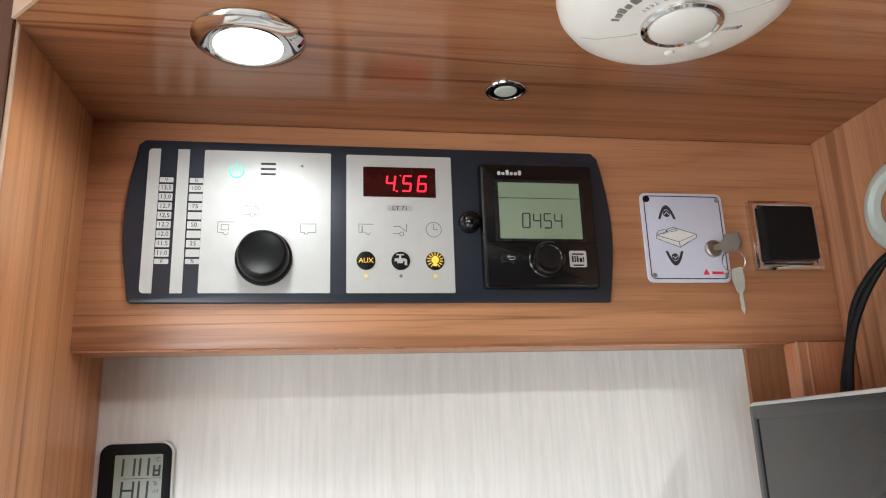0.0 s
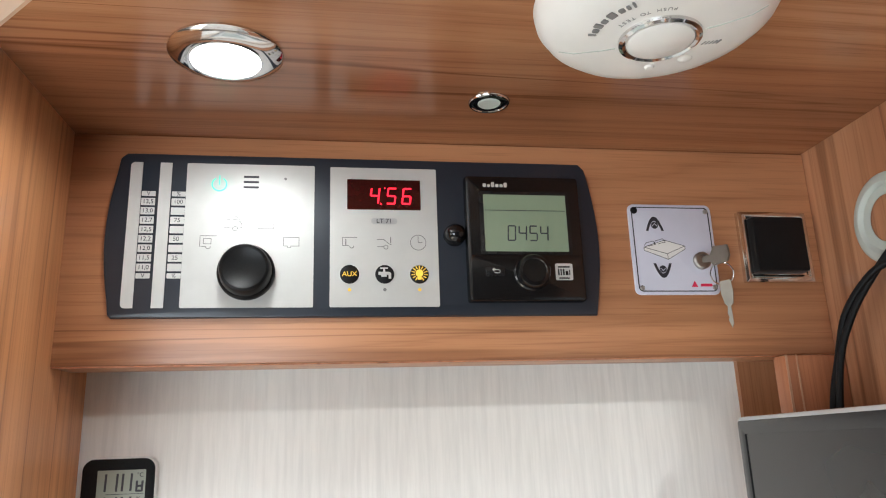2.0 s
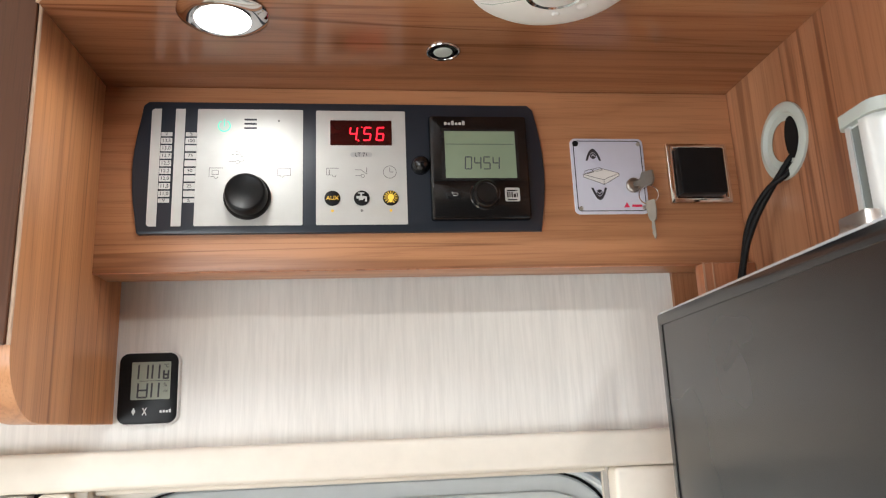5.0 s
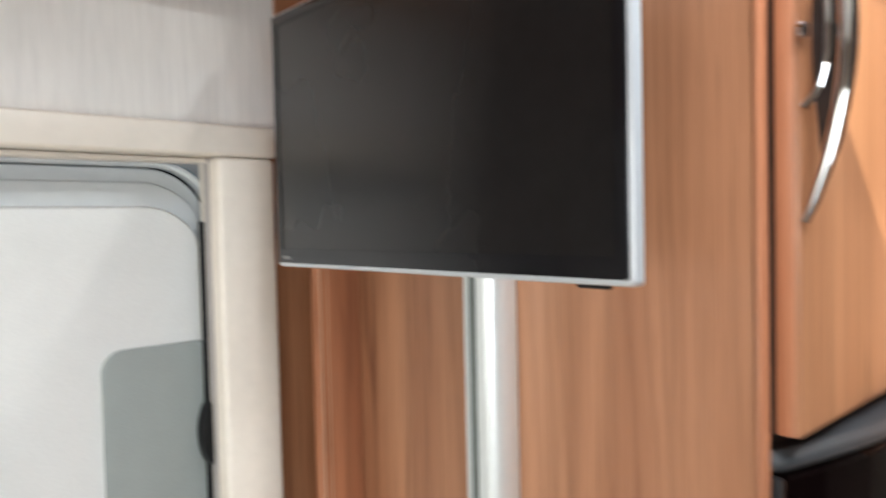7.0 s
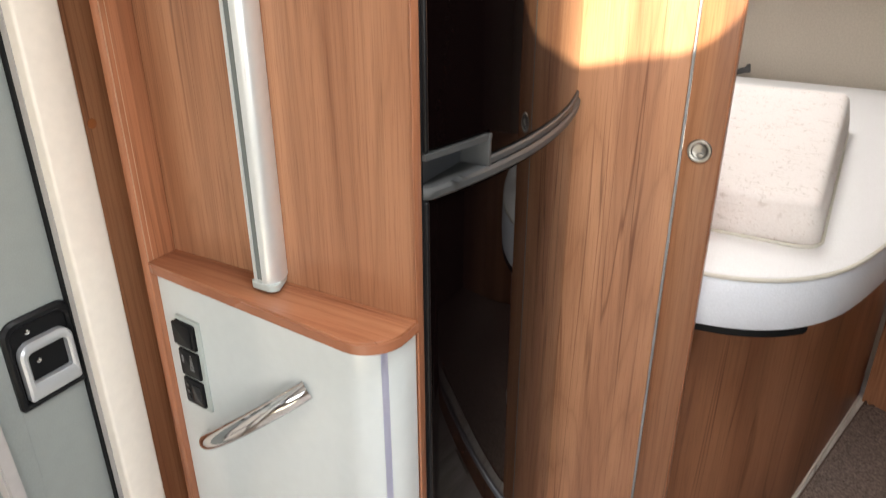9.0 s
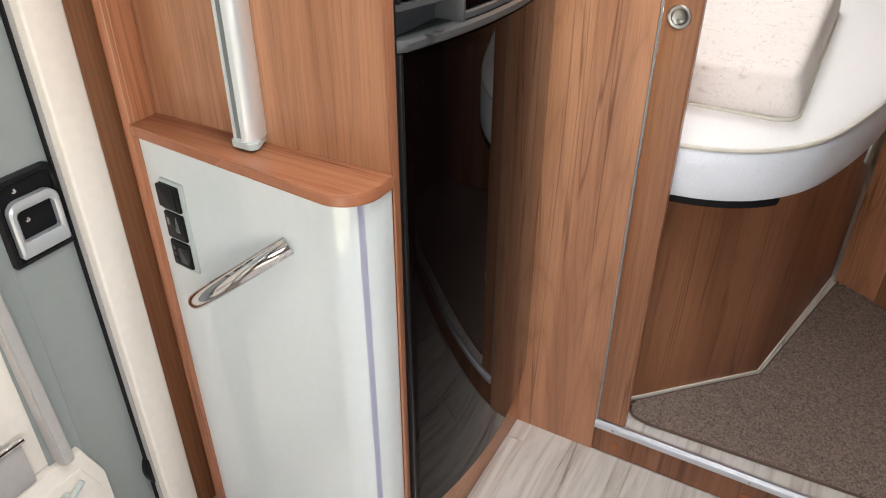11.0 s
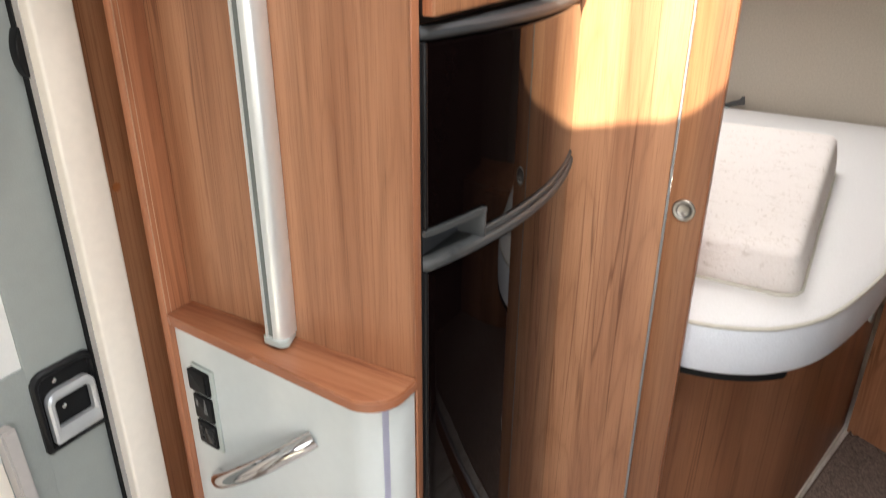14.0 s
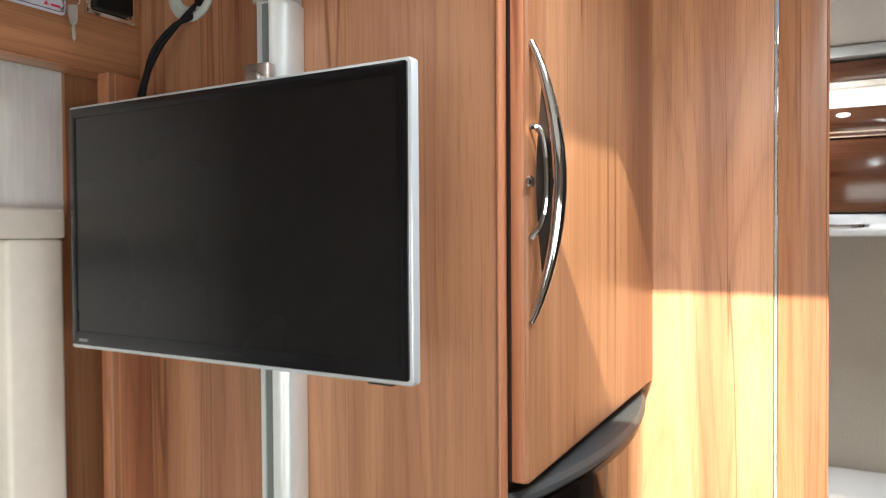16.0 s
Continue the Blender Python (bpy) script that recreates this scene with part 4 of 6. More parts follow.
# switches on the cabinet
E0 = Face((0.6415, 0.70, 0), Vector((-0.0315, -0.3865, 0)).normalized(), (0, 0, 1))


def on_front(y):
    return (0.70 - y) / 0.9967


sw = thing("socket_strip", (0.63, 0.643, 0.79), "black socket and switch strip in a pale grey frame", "socket")
a0, a1 = on_front(0.673), on_front(0.615)
part("frame", slab(B(), E0, rrect(a0, a1 - 0.004, 0.706, 0.872, 0.003, 4), -0.001, 0.004, 0.0015), PALE_GREY, sw, "thin pale grey frame")
for i, (z0, z1) in enumerate(((0.820, 0.866), (0.766, 0.815), (0.713, 0.761))):
    m = part("insert", slab(B(), E0, rrect(a0 + 0.001, a1 - 0.012, z0, z1, 0.003, 4), 0.003, 0.0085, 0.002), BLACK, sw, "black insert")
    if i == 0:
        part("flap", slab(B(), E0, rrect(a0 - 0.002, a1 - 0.018, z0 + 0.004, z1 - 0.002, 0.002, 4), 0.007, 0.011, 0.002), BLACK, m)
    elif i == 1:
        bm = B()
        for k in range(7):
            w = 0.003 + k * 0.0011
            slab(bm, E0, [(a0 + 0.030 - w / 2, z1 - 0.008 - k * 0.0042), (a0 + 0.030 + w / 2, z1 - 0.008 - k * 0.0042), (a0 + 0.030 + w / 2, z1 - 0.0055 - k * 0.0042), (a0 + 0.030 - w / 2, z1 - 0.0055 - k * 0.0042)], 0.0084, 0.0088)
        slab(bm, E0, rrect(a0 + 0.007, a0 + 0.012, z0 + 0.025, z0 + 0.038, 0.001, 3), 0.0084, 0.0088)
        part("symbol", bm, GREY_INK, m)
    else:
        bm = B()
        for b in (0.012, 0.024, 0.036):
            lathe(bm, E0, a0 + 0.011, z0 + b, [(0.0042, 0.008), (0.0042, 0.0095), (0.003, 0.0097), (0, 0.0092)], 14)
        slab(bm, E0, rrect(a0 + 0.021, a1 - 0.015, z0 + 0.008, z1 - 0.008, 0.004, 4), 0.008, 0.0105, 0.002)
        part("button", bm, BEZEL, m)

gh = thing("grab_handle", (0.61, 0.52, 0.74), "slanting chrome grab handle on the white cabinet", "grab handle")
p0, p1 = E0.at(on_front(0.640), 0.645), E0.at(on_front(0.404), 0.838)
nrm = E0.n
u = (p1 - p0).normalized()
bm = B()
tube(bm, [p0.lerp(p1, s / 20) + nrm * (0.046 * math.sin(math.pi * s / 20) ** 0.55 - 0.004) for s in range(21)], 0.0152, 24)
part("bar", bm, CHROME, gh)

# ---- rail and television ----
rail = thing("tv_rail", (0.66, 0.475, 0.966), "pale aluminium television rail on the partition", "rail")
RP = [(0.6855, 0.4775), (0.6765, 0.4735), (0.6675, 0.4712), (0.6590, 0.4710), (0.6525, 0.4730), (0.6480, 0.4768), (0.6458, 0.4818), (0.645, 0.4885), (0.6455, 0.489), (0.6490, 0.489), (0.6490, 0.4995), (0.6465, 0.4995), (0.647, 0.505), (0.651, 0.508), (0.6855, 0.508)]
bm = B()
lo, hi = ([bm.verts.new((x, y, z)) for x, y in RP] for z in (0.969, 1.897))
for i in range(len(RP)):
    j = (i + 1) % len(RP)
    bm.faces.new((lo[i], lo[j], hi[j], hi[i]))
bm.faces.new(lo)
bm.faces.new(hi)
part("profile", bm, PALE_ALU, rail)
part("groove", box(B(), 0.6480, 0.6500, 0.4885, 0.5000, 0.972, 1.895), GROOVE, rail, "grey-green groove insert")
for z0, z1 in ((0.9595, 0.969), (1.897, 1.906)):
    part("end_cap", slab(B(), above(z0), [(0.6855, 0.480)] + [(0.6430 + 0.012 - 0.012 * math.sin(w), 0.467 + 0.012 - 0.012 * math.cos(w)) for w in [i * math.pi / 12 for i in range(7)]] + [(0.6435, 0.505), (0.648, 0.5105), (0.6855, 0.5105)], 0.0, z1 - z0, 0.001), PALE_GREY, rail, "pale grey end cap")

tv = thing("television", (0.60, 0.49, 1.55), "slim black flat television with a silver rim on a rail", "television")
TF = Face((0.5805, 0.699, 0), Vector((-0.0200, -0.4210, 0)).normalized(), (0, 0, 1))
W, Z0, Z1 = 0.4195, 1.5535, 1.8005
part("rim", slab(B(), TF, rrect(0, W, Z0, Z1, 0.004, 4), -0.009, 0.0, 0.002), TV_SILVER, tv, "silver rim")
part("bezel", ring(B(), TF, rrect(0.004, W - 0.0035, Z0 + 0.004, Z1 - 0.003, 0.002, 3), rrect(0.0125, W - 0.0125, Z0 + 0.0175, Z1 - 0.0125, 0.001, 3), -0.002, 0.0022, 0.0004), TV_BEZEL, tv, "black bezel")
part("screen", slab(B(), TF, rrect(0.012, W - 0.012, Z0 + 0.017, Z1 - 0.012, 0.001, 2), -0.002, 0.0010), SCREEN, tv, "dark switched-off screen")
part("back_shell", slab(B(), TF, rrect(0.06, W - 0.10, Z0 + 0.04, Z1 - 0.03, 0.01, 4), -0.040, -0.009, 0.0), BLACK, tv)
part("badge", slab(B(), TF, rrect(0.015, 0.030, Z0 + 0.0075, Z0 + 0.0105, 0.001, 2), 0.0020, 0.0025), GREY_INK, tv)
part("receiver", slab(B(), TF, rrect(0.372, 0.396, Z0 - 0.003, Z0 + 0.001, 0.001, 3), -0.011, -0.006, 0.001), BLACK, tv, "black infrared receiver")
part("bracket", box(B(), 0.610, 0.6445, 0.470, 0.506, 1.62, 1.72, 0.002, 2), BRUSHED, tv, "metal slide bracket")
part("bracket_tab", box(B(), 0.632, 0.6445, 0.480, 0.508, 1.74, 1.8335, 0.002, 2), BRUSHED, tv, "metal clamp above the television")
part("knob", lathe(B(), east(0.632), -0.492, 1.816, [(0.009, -0.002), (0.009, 0.006), (0.007, 0.008), (0, 0.008)], 20), BRUSHED, tv)

# ---- cable hole and cable ----
gr = thing("cable_grommet", (0.686, 0.633, 1.905), "pale plastic cable grommet in the partition", "cable grommet")
part("rim", lathe(B(), east(0.6858), -0.633, 1.940, [(0.0345, -0.0005), (0.0345, 0.002), (0.031, 0.0042), (0.0275, 0.0042), (0.0255, 0.002), (0.0245, 0.0004)], 48), PALE_GREY, gr)
part("sleeve", lathe(B(), east(0.6858), -0.633, 1.940, [(0.0248, 0.0012), (0.018, 0.0010), (0.018, 0.0005)], 40), PALE_GREY, gr)
part("opening", slab(B(), east(0.6858), disc(-0.6200, 1.9390, 0.0095, 28, 0.0190), 0.0012, 0.0018), RUBBER, gr, "dark cable opening")
for k in range(2):
    o = 0.008 * k
    bm = tube(B(), smooth_path([(0.690, 0.622, 1.930 - o), (0.6815, 0.630, 1.917 - o), (0.672 - o * 0.4, 0.643, 1.898), (0.662 - o * 0.3, 0.657 + o * 0.7, 1.874), (0.653 + o * 0.3, 0.667 + o * 0.8, 1.843), (0.648, 0.672 + o, 1.80), (0.646, 0.672 + o, 1.74)], 8), 0.0027, 10)
    whole("cable", bm, RUBBER, "black television cable hanging from the grommet", "cable", (0.66, 0.66, 1.74), "television cables")

# ---- control panel over the door ----
C = north(0.716)
cp = thing("control_panel", (0.30, 0.714, 1.882), "dark blue-grey control panel with silver faceplates and a knob", "control panel")
T0 = 0.0045
outline = [(0.483, 1.882)] + [(0.483 + 0.0065 * math.sin(math.pi * i / 12), 1.882 + 0.118 * i / 12) for i in range(1, 12)] + [(0.482, 2.003), (0.477, 2.008), (0.124, 2.008), (0.1195, 2.004)] + [(0.1195 - 0.007 * math.sin(math.pi * i / 12), 2.001 - 0.117 * i / 12) for i in range(1, 12)] + [(0.119, 1.884), (0.121, 1.882)]
part("backplate", slab(B(), C, outline, 0.0, T0, 0.0015), ANTHRACITE, cp, "dark blue-grey backplate")
for a, (l, r) in ((0.1275, (0.003, 0.003)), (0.1485, (0.0, 0.0))):
    part("side_strip", slab(B(), C, rrect(a, a + 0.0085, 1.889, 2.0005, (r, 0.0, 0.0, l), 4), T0, T0 + 0.0006), SATIN_SILVER, cp, "narrow silver strip")
for a, rows in ((0.1365, "V,13.5,13.0,12.7,12.5,12.2,12.0,11.5,11.0,V"), (0.158, "%,100,,75,,50,,25,,%")):
    rows = rows.split(",")
    z = 1.9792
    for i, txt in enumerate(rows):
        h = 0.0038 if i in (0, 9) else 0.0056
        z -= h + 0.0016
        cell = part("scale_cell", slab(B(), C, rrect(a, a + 0.0098, z, z + h, 0.0004, 2), T0, T0 + 0.0005), SATIN_SILVER, cp)
        if txt:
            part("number", letters(B(), C, txt.replace(".", ",") if "." in txt else txt, a + 0.0049, z + h / 2, 0.0046 if i not in (0, 9) else 0.0042, T0 + 0.0005, T0 + 0.0006), INK, cell)
f1 = part("faceplate", slab(B(), C, rrect(0.168, 0.263, 1.889, 2.0005, 0.001, 2), T0, T0 + 0.0007), SATIN_SILVER, cp, "silver faceplate with level symbols")
f2 = part("faceplate", slab(B(), C, rrect(0.275, 0.358, 1.889, 2.0, 0.001, 2), T0, T0 + 0.0007), SATIN_SILVER, cp, "silver faceplate with clock and switches")
D0, D1 = T0 + 0.0007, T0 + 0.0009
bm = stroke(B(), C, arc(0.192, 1.984, 0.0053, 125, 415, 18), 0.0011, D0, D1)
stroke(bm, C, [(0.192, 1.984), (0.192, 1.9905)], 0.0011, D0, D1)
part("power_symbol", bm, POWER_GLOW, f1, "lit green power symbol")
bm = B()
for k in range(3):
    slab(bm, C, rrect(0.2098, 0.2212, 1.9895 - k * 0.0042, 1.9912 - k * 0.0042, 0.0005, 2), D0, D1)
part("menu_slot", bm, INK, f1, "three black slots")
part("sensor_dot", slab(B(), C, disc(0.241, 1.9893, 0.0011, 12), D0, D1), GREY_INK, f1)
LW = 0.0005
bm = B()
stroke(bm, C, [(0.197, 1.9495), (0.2030, 1.9495)], LW, D0, D1)
stroke(bm, C, [(0.2066, 1.9495), (0.2098, 1.9497)] + arc(0.2035, 1.9497, 0.0063, 0, 100, 9, 0.0092), LW, D0, D1)
stroke(bm, C, arc(0.2048, 1.9490, 0.0017, 0, 360, 12), LW, D0, D1)
stroke(bm, C, [(0.1992, 1.9562), (0.2012, 1.9562)], LW, D0, D1)
stroke(bm, C, [(0.2030, 1.9562), (0.2072, 1.9558), (0.2085, 1.9535)], LW, D0, D1)
part("vehicle_symbol", bm, GREY_INK, f1)
part("tank_symbol", stroke(B(), C, [(0.2215, 1.956), (0.2215, 1.9492), (0.233, 1.9492), (0.233, 1.956)], LW, D0, D1), GREY_INK, f1)
bm = stroke(B(), C, [(0.180, 1.935), (0.180, 1.9432), (0.1915, 1.9432)], LW, D0, D1)
stroke(bm, C, [(0.1825, 1.937), (0.1825, 1.941), (0.188, 1.941), (0.188, 1.937), (0.1825, 1.937)], LW, D0, D1)
stroke(bm, C, [(0.181, 1.935), (0.184, 1.935)], LW, D0, D1)
stroke(bm, C, arc(0.186, 1.9348, 0.0016, 180, 360, 8), LW, D0, D1)
part("battery_symbol", bm, GREY_INK, f1)
bm = stroke(B(), C, [(0.2405, 1.9425), (0.252, 1.9425), (0.252, 1.9358), (0.246, 1.9358), (0.246, 1.9345), (0.2435, 1.9345), (0.2435, 1.9358), (0.2405, 1.9358), (0.2405, 1.9425)], LW, D0, D1)
part("waste_symbol", bm, GREY_INK, f1)
part("knob", lathe(B(), C, 0.2143, 1.9150, [(0.0208, D0), (0.0208, D0 + 0.004), (0.0198, D0 + 0.0055), (0.0188, D0 + 0.006), (0.0182, D0 + 0.015), (0.0172, D0 + 0.0168), (0.0155, D0 + 0.0175), (0.0145, D0 + 0.0169), (0.0, D0 + 0.0166)], 56), BLACK, cp, "large black rotary knob")
disp = part("display", slab(B(), C, rrect(0.288, 0.345, 1.9655, 1.9902, 0.0006, 2), D0, D0 + 0.0006), LED_BACK, f2, "dark red clock display")
bm = B()
for ch, a in (("4", 0.3055), ("5", 0.3185), ("6", 0.3305)):
    seven(bm, C, ch, a, 1.9705, 0.0062, 0.0125, 0.0013, D0 + 0.0006, D0 + 0.0009)
slab(bm, C, disc(0.3140, 1.9702, 0.0008, 8), D0 + 0.0006, D0 + 0.0009)
slab(bm, C, disc(0.3172, 1.9832, 0.0006, 8), D0 + 0.0006, D0 + 0.0009)
part("readout", bm, LED_RED, disp, "glowing red figures 4 5 6")
part("model_name", letters(B(), C, "LT 71", 0.3165, 1.9563, 0.0052, D0, D1), INK, f2)
part("name_field", slab(B(), C, rrect(0.3065, 0.3265, 1.9540, 1.9587, 0.002, 4), D0 - 0.0004, D0 + 0.00005), SILVER, f2)
bm = stroke(B(), C, [(0.2845, 1.9365), (0.2845, 1.9430), (0.2955, 1.9430)], LW, D0, D1)
stroke(bm, C, [(0.287, 1.9412), (0.287, 1.9372)], 0.0009, D0, D1)
stroke(bm, C, [(0.2845, 1.9365), (0.289, 1.9365)], LW, D0, D1)
stroke(bm, C, arc(0.2915, 1.9362, 0.0016, 180, 360, 8), LW, D0, D1)
part("inside_symbol", bm, GREY_INK, f2)
bm = stroke(B(), C, [(0.311, 1.9415), (0.316, 1.9415), (0.3195, 1.9385), (0.3215, 1.9375)], LW, D0, D1)
stroke(bm, C, [(0.311, 1.9358), (0.3155, 1.9358)], LW, D0, D1)
stroke(bm, C, arc(0.3175, 1.9355, 0.0016, 0, 360, 10), LW, D0, D1)
stroke(bm, C, [(0.3212, 1.9432), (0.3212, 1.939)], 0.0007, D0, D1)
part("outside_symbol", bm, GREY_INK, f2)
bm = stroke(B(), C, arc(0.3425, 1.9393, 0.0060, 0, 360, 24), LW, D0, D1)
stroke(bm, C, [(0.3425, 1.9440), (0.3425, 1.9393), (0.3455, 1.9393)], LW, D0, D1)
part("clock_symbol", bm, GREY_INK, f2)
for i, a in enumerate((0.2898, 0.3163, 0.3428)):
    b = part("switch_button", lathe(B(), C, a, 1.914, [(0.0072, D0 - 0.0002), (0.0072, D0 + 0.0007), (0.0066, D0 + 0.001), (0, D0 + 0.001)], 36), BLACK, f2, "round black switch button")
    d0, d1 = D0 + 0.001, D0 + 0.0012
    if i == 0:
        part("letters", letters(B(), C, "AUX", a, 1.914, 0.0054, d0, d1), YELLOW, b, "amber letters")
    elif i == 1:
        bm = B()
        slab(bm, C, [(a - 0.0048, 1.9135), (a + 0.0035, 1.9135), (a + 0.0035, 1.9158), (a - 0.0048, 1.9158)], d0, d1)
        slab(bm, C, [(a + 0.0028, 1.9105), (a + 0.0048, 1.9105), (a + 0.0048, 1.9150), (a + 0.0028, 1.9158)], d0, d1)
        slab(bm, C, [(a - 0.0028, 1.9120), (a + 0.0014, 1.9120), (a + 0.0014, 1.9135), (a - 0.0028, 1.9135)], d0, d1)
        slab(bm, C, [(a - 0.0013, 1.9158), (a + 0.0003, 1.9158), (a + 0.0003, 1.9182), (a - 0.0013, 1.9182)], d0, d1)
        slab(bm, C, [(a - 0.0035, 1.9182), (a + 0.0025, 1.9182), (a + 0.0025, 1.9192), (a - 0.0035, 1.9192)], d0, d1)
        part("tap_symbol", bm, SATIN_SILVER, b)
    else:
        bm = B()
        slab(bm, C, disc(a, 1.9148, 0.0030, 20), d0, d1)
        slab(bm, C, [(a - 0.0014, 1.9098), (a + 0.0014, 1.9098), (a + 0.0016, 1.9125), (a - 0.0016, 1.9125)], d0, d1)
        for k in range(13):
            w = radians(-60 + 300 * k / 12)
            stroke(bm, C, [(a + 0.0040 * math.cos(w), 1.9146 + 0.0040 * math.sin(w)), (a + 0.0060 * math.cos(w), 1.9146 + 0.0058 * math.sin(w))], 0.0007, d0, d1)
        part("bulb_symbol", bm, YELLOW, b)
    part("indicator", slab(B(), C, disc(a, 1.9022, 0.0013, 12), D0, D1), YELLOW if i != 1 else GREY_INK, f2)
part("sensor_ball", lathe(B(), C, 0.3712, 1.9455, [(0.0088, T0), (0.0086, T0 + 0.003), (0.0076, T0 + 0.0075), (0.0055, T0 + 0.0105), (0.003, T0 + 0.012), (0, T0 + 0.0125)], 36), PIANO, cp, "black domed sensor")

# heating control
ht = thing("heating_control", (0.43, 0.709, 1.893), "black heating control unit with a green display and knob", "heating control")
H0, H1 = T0 + 0.0002, T0 + 0.008
C = Face((-0.0028, 0.716, -0.0028), (1, 0, 0), (0, 0, 1))
part("body", slab(B(), C, rrect(0.3825, 0.4755, 1.8945, 1.996, 0.0025, 4), H0, H1, 0.0026), CASING, ht)
part("lower_field", slab(B(), C, rrect(0.3845, 0.4735, 1.8965, 1.9305, 0.002, 4), H1, H1 + 0.0012, 0.0005), CASING, ht)
lf = part("display_frame", ring(B(), C, rrect(0.3930, 0.4665, 1.9312, 1.9825, 0.001, 3), rrect(0.3965, 0.4635, 1.9335, 1.9800, 0.0005, 3), H1, H1 + 0.0006), BEZEL, ht)
lc = part("display", slab(B(), C, rrect(0.3963, 0.4637, 1.9333, 1.9802, 0.0003, 2), H1 - 0.0002, H1 + 0.0003), LCD, ht, "green display showing 0454")
bm = stroke(B(), C, [(0.3975, 1.9670), (0.4625, 1.9670)], 0.0005, H1 + 0.0003, H1 + 0.0004)
for ch, a in (("0", 0.4150), ("4", 0.4238), ("5", 0.4325), ("4", 0.4412)):
    seven(bm, C, ch, a, 1.9425, 0.0058, 0.0118, 0.0011, H1 + 0.0003, H1 + 0.0004, 0.05)
part("readout", bm, INK, lc)
bm = B()
for k, w in enumerate((0.003, 0.0024, 0.0042, 0.0026, 0.0026, 0.0040)):
    slab(bm, C, rrect(0.3968 + k * 0.0034, 0.3968 + k * 0.0034 + 0.0026, 1.9862, 1.9862 + min(w, 0.0042), 0.0008, 3), H1, H1 + 0.0003)
part("logo", bm, SATIN_SILVER, ht, "small silver maker's mark")
kb = part("rotary_knob", lathe(B(), C, 0.4322, 1.9165, [(0.0145, H1), (0.0145, H1 + 0.002), (0.0134, H1 + 0.003), (0.0128, H1 + 0.0085), (0.0118, H1 + 0.0098), (0.0096, H1 + 0.0102), (0.009, H1 + 0.0096), (0, H1 + 0.0094)], 48), CASING, ht, "black rotary knob")
bb = part("back_button", slab(B(), C, rrect(0.3955, 0.4105, 1.9132, 1.9214, 0.002, 4), H1 + 0.0012, H1 + 0.0022, 0.0006), BEZEL, ht)
bm = stroke(B(), C, [(0.4010, 1.9185), (0.4055, 1.9185)], 0.0006, H1 + 0.0022, H1 + 0.0024)
stroke(bm, C, arc(0.4055, 1.9173, 0.0012, 90, -90, 6), 0.0006, H1 + 0.0022, H1 + 0.0024)
stroke(bm, C, [(0.4055, 1.9161), (0.4025, 1.9161)], 0.0006, H1 + 0.0022, H1 + 0.0024)
stroke(bm, C, [(0.4022, 1.9196), (0.4010, 1.9185), (0.4022, 1.9174)], 0.0006, H1 + 0.0022, H1 + 0.0024)
part("arrow", bm, SATIN_SILVER, bb)
st = part("sticker", slab(B(), C, rrect(0.4508, 0.4648, 1.9105, 1.9238, 0.0015, 4), H1 + 0.0012, H1 + 0.0014), SATIN_SILVER, ht, "pale square sticker")
bm = B()
for a0, a1, b0, b1 in ((0.4528, 0.4540, 1.9145, 1.9195), (0.4548, 0.4558, 1.9145, 1.9195), (0.4568, 0.4580, 1.9145, 1.9195), (0.4590, 0.4610, 1.9145, 1.9178), (0.4618, 0.4626, 1.9145, 1.9188), (0.4530, 0.4625, 1.9205, 1.9216), (0.4535, 0.4620, 1.9116, 1.9126)):
    slab(bm, C, rrect(a0, a1, b0, b1, 0.0002, 2), H1 + 0.0014, H1 + 0.0015)
part("print", bm, BEZEL, st)

C = north(0.716)
# bed lift plate
pl = thing("bed_switch_plate", (0.554, 0.714, 1.898), "white key switch plate for the lifting bed", "key switch")
plate = part("plate", slab(B(), C, rrect(0.5175, 0.5905, 1.8985, 1.9750, 0.005, 6), 0.0, 0.0022, 0.0008), PLATE_WHITE, pl)
I0, I1 = 0.0022, 0.0024
part("border", ring(B(), C, rrect(0.5200, 0.5880, 1.9010, 1.9725, 0.004, 6), rrect(0.5208, 0.5872, 1.9018, 1.9717, 0.0035, 6), I0, I1), INK, plate, "thin dark printed border")
for a, b in ((0.5225, 1.9695), (0.5855, 1.9690), (0.5855, 1.9045), (0.5230, 1.9040)):
    part("screw", lathe(B(), C, a, b, [(0.0030 if b > 1.969 and a < 0.53 else 0.0021, I0), (0.0028 if b > 1.969 and a < 0.53 else 0.0020, I0 + 0.0008), (0.0014, I0 + 0.0012), (0, I0 + 0.0005)], 16), BLACK if b > 1.969 and a < 0.53 else BRUSHED, pl, "small screw")


def arch(up):
    """A splayed arch round a disc with a chevron, pointing up or down."""
    a, b, s = (0.5392, 1.9520, 1) if up else (0.5425, 1.9245, -1)
    steps = [i / 8 - 1 for i in range(17)]
    outer = [(a + s * 0.0078 * x, b + s * 0.0122 * (1 - x * x)) for x in steps]
    inner = [(a + s * 0.0056 * x, b + s * 0.0085 * (1 - x * x)) for x in reversed(steps)]
    part("arrow_symbol", slab(B(), C, outer + inner, I0, I1), INK, plate)
    part("disc", slab(B(), C, disc(a, b + s * 0.0048, 0.0030, 20), I0, I1), INK, plate)
    part("chevron", stroke(B(), C, [(a - 0.0019, b + s * 0.0042), (a, b + s * 0.0062), (a + 0.0019, b + s * 0.0042)], 0.0006, I1, I1 + 0.0001), PLATE_WHITE, plate)


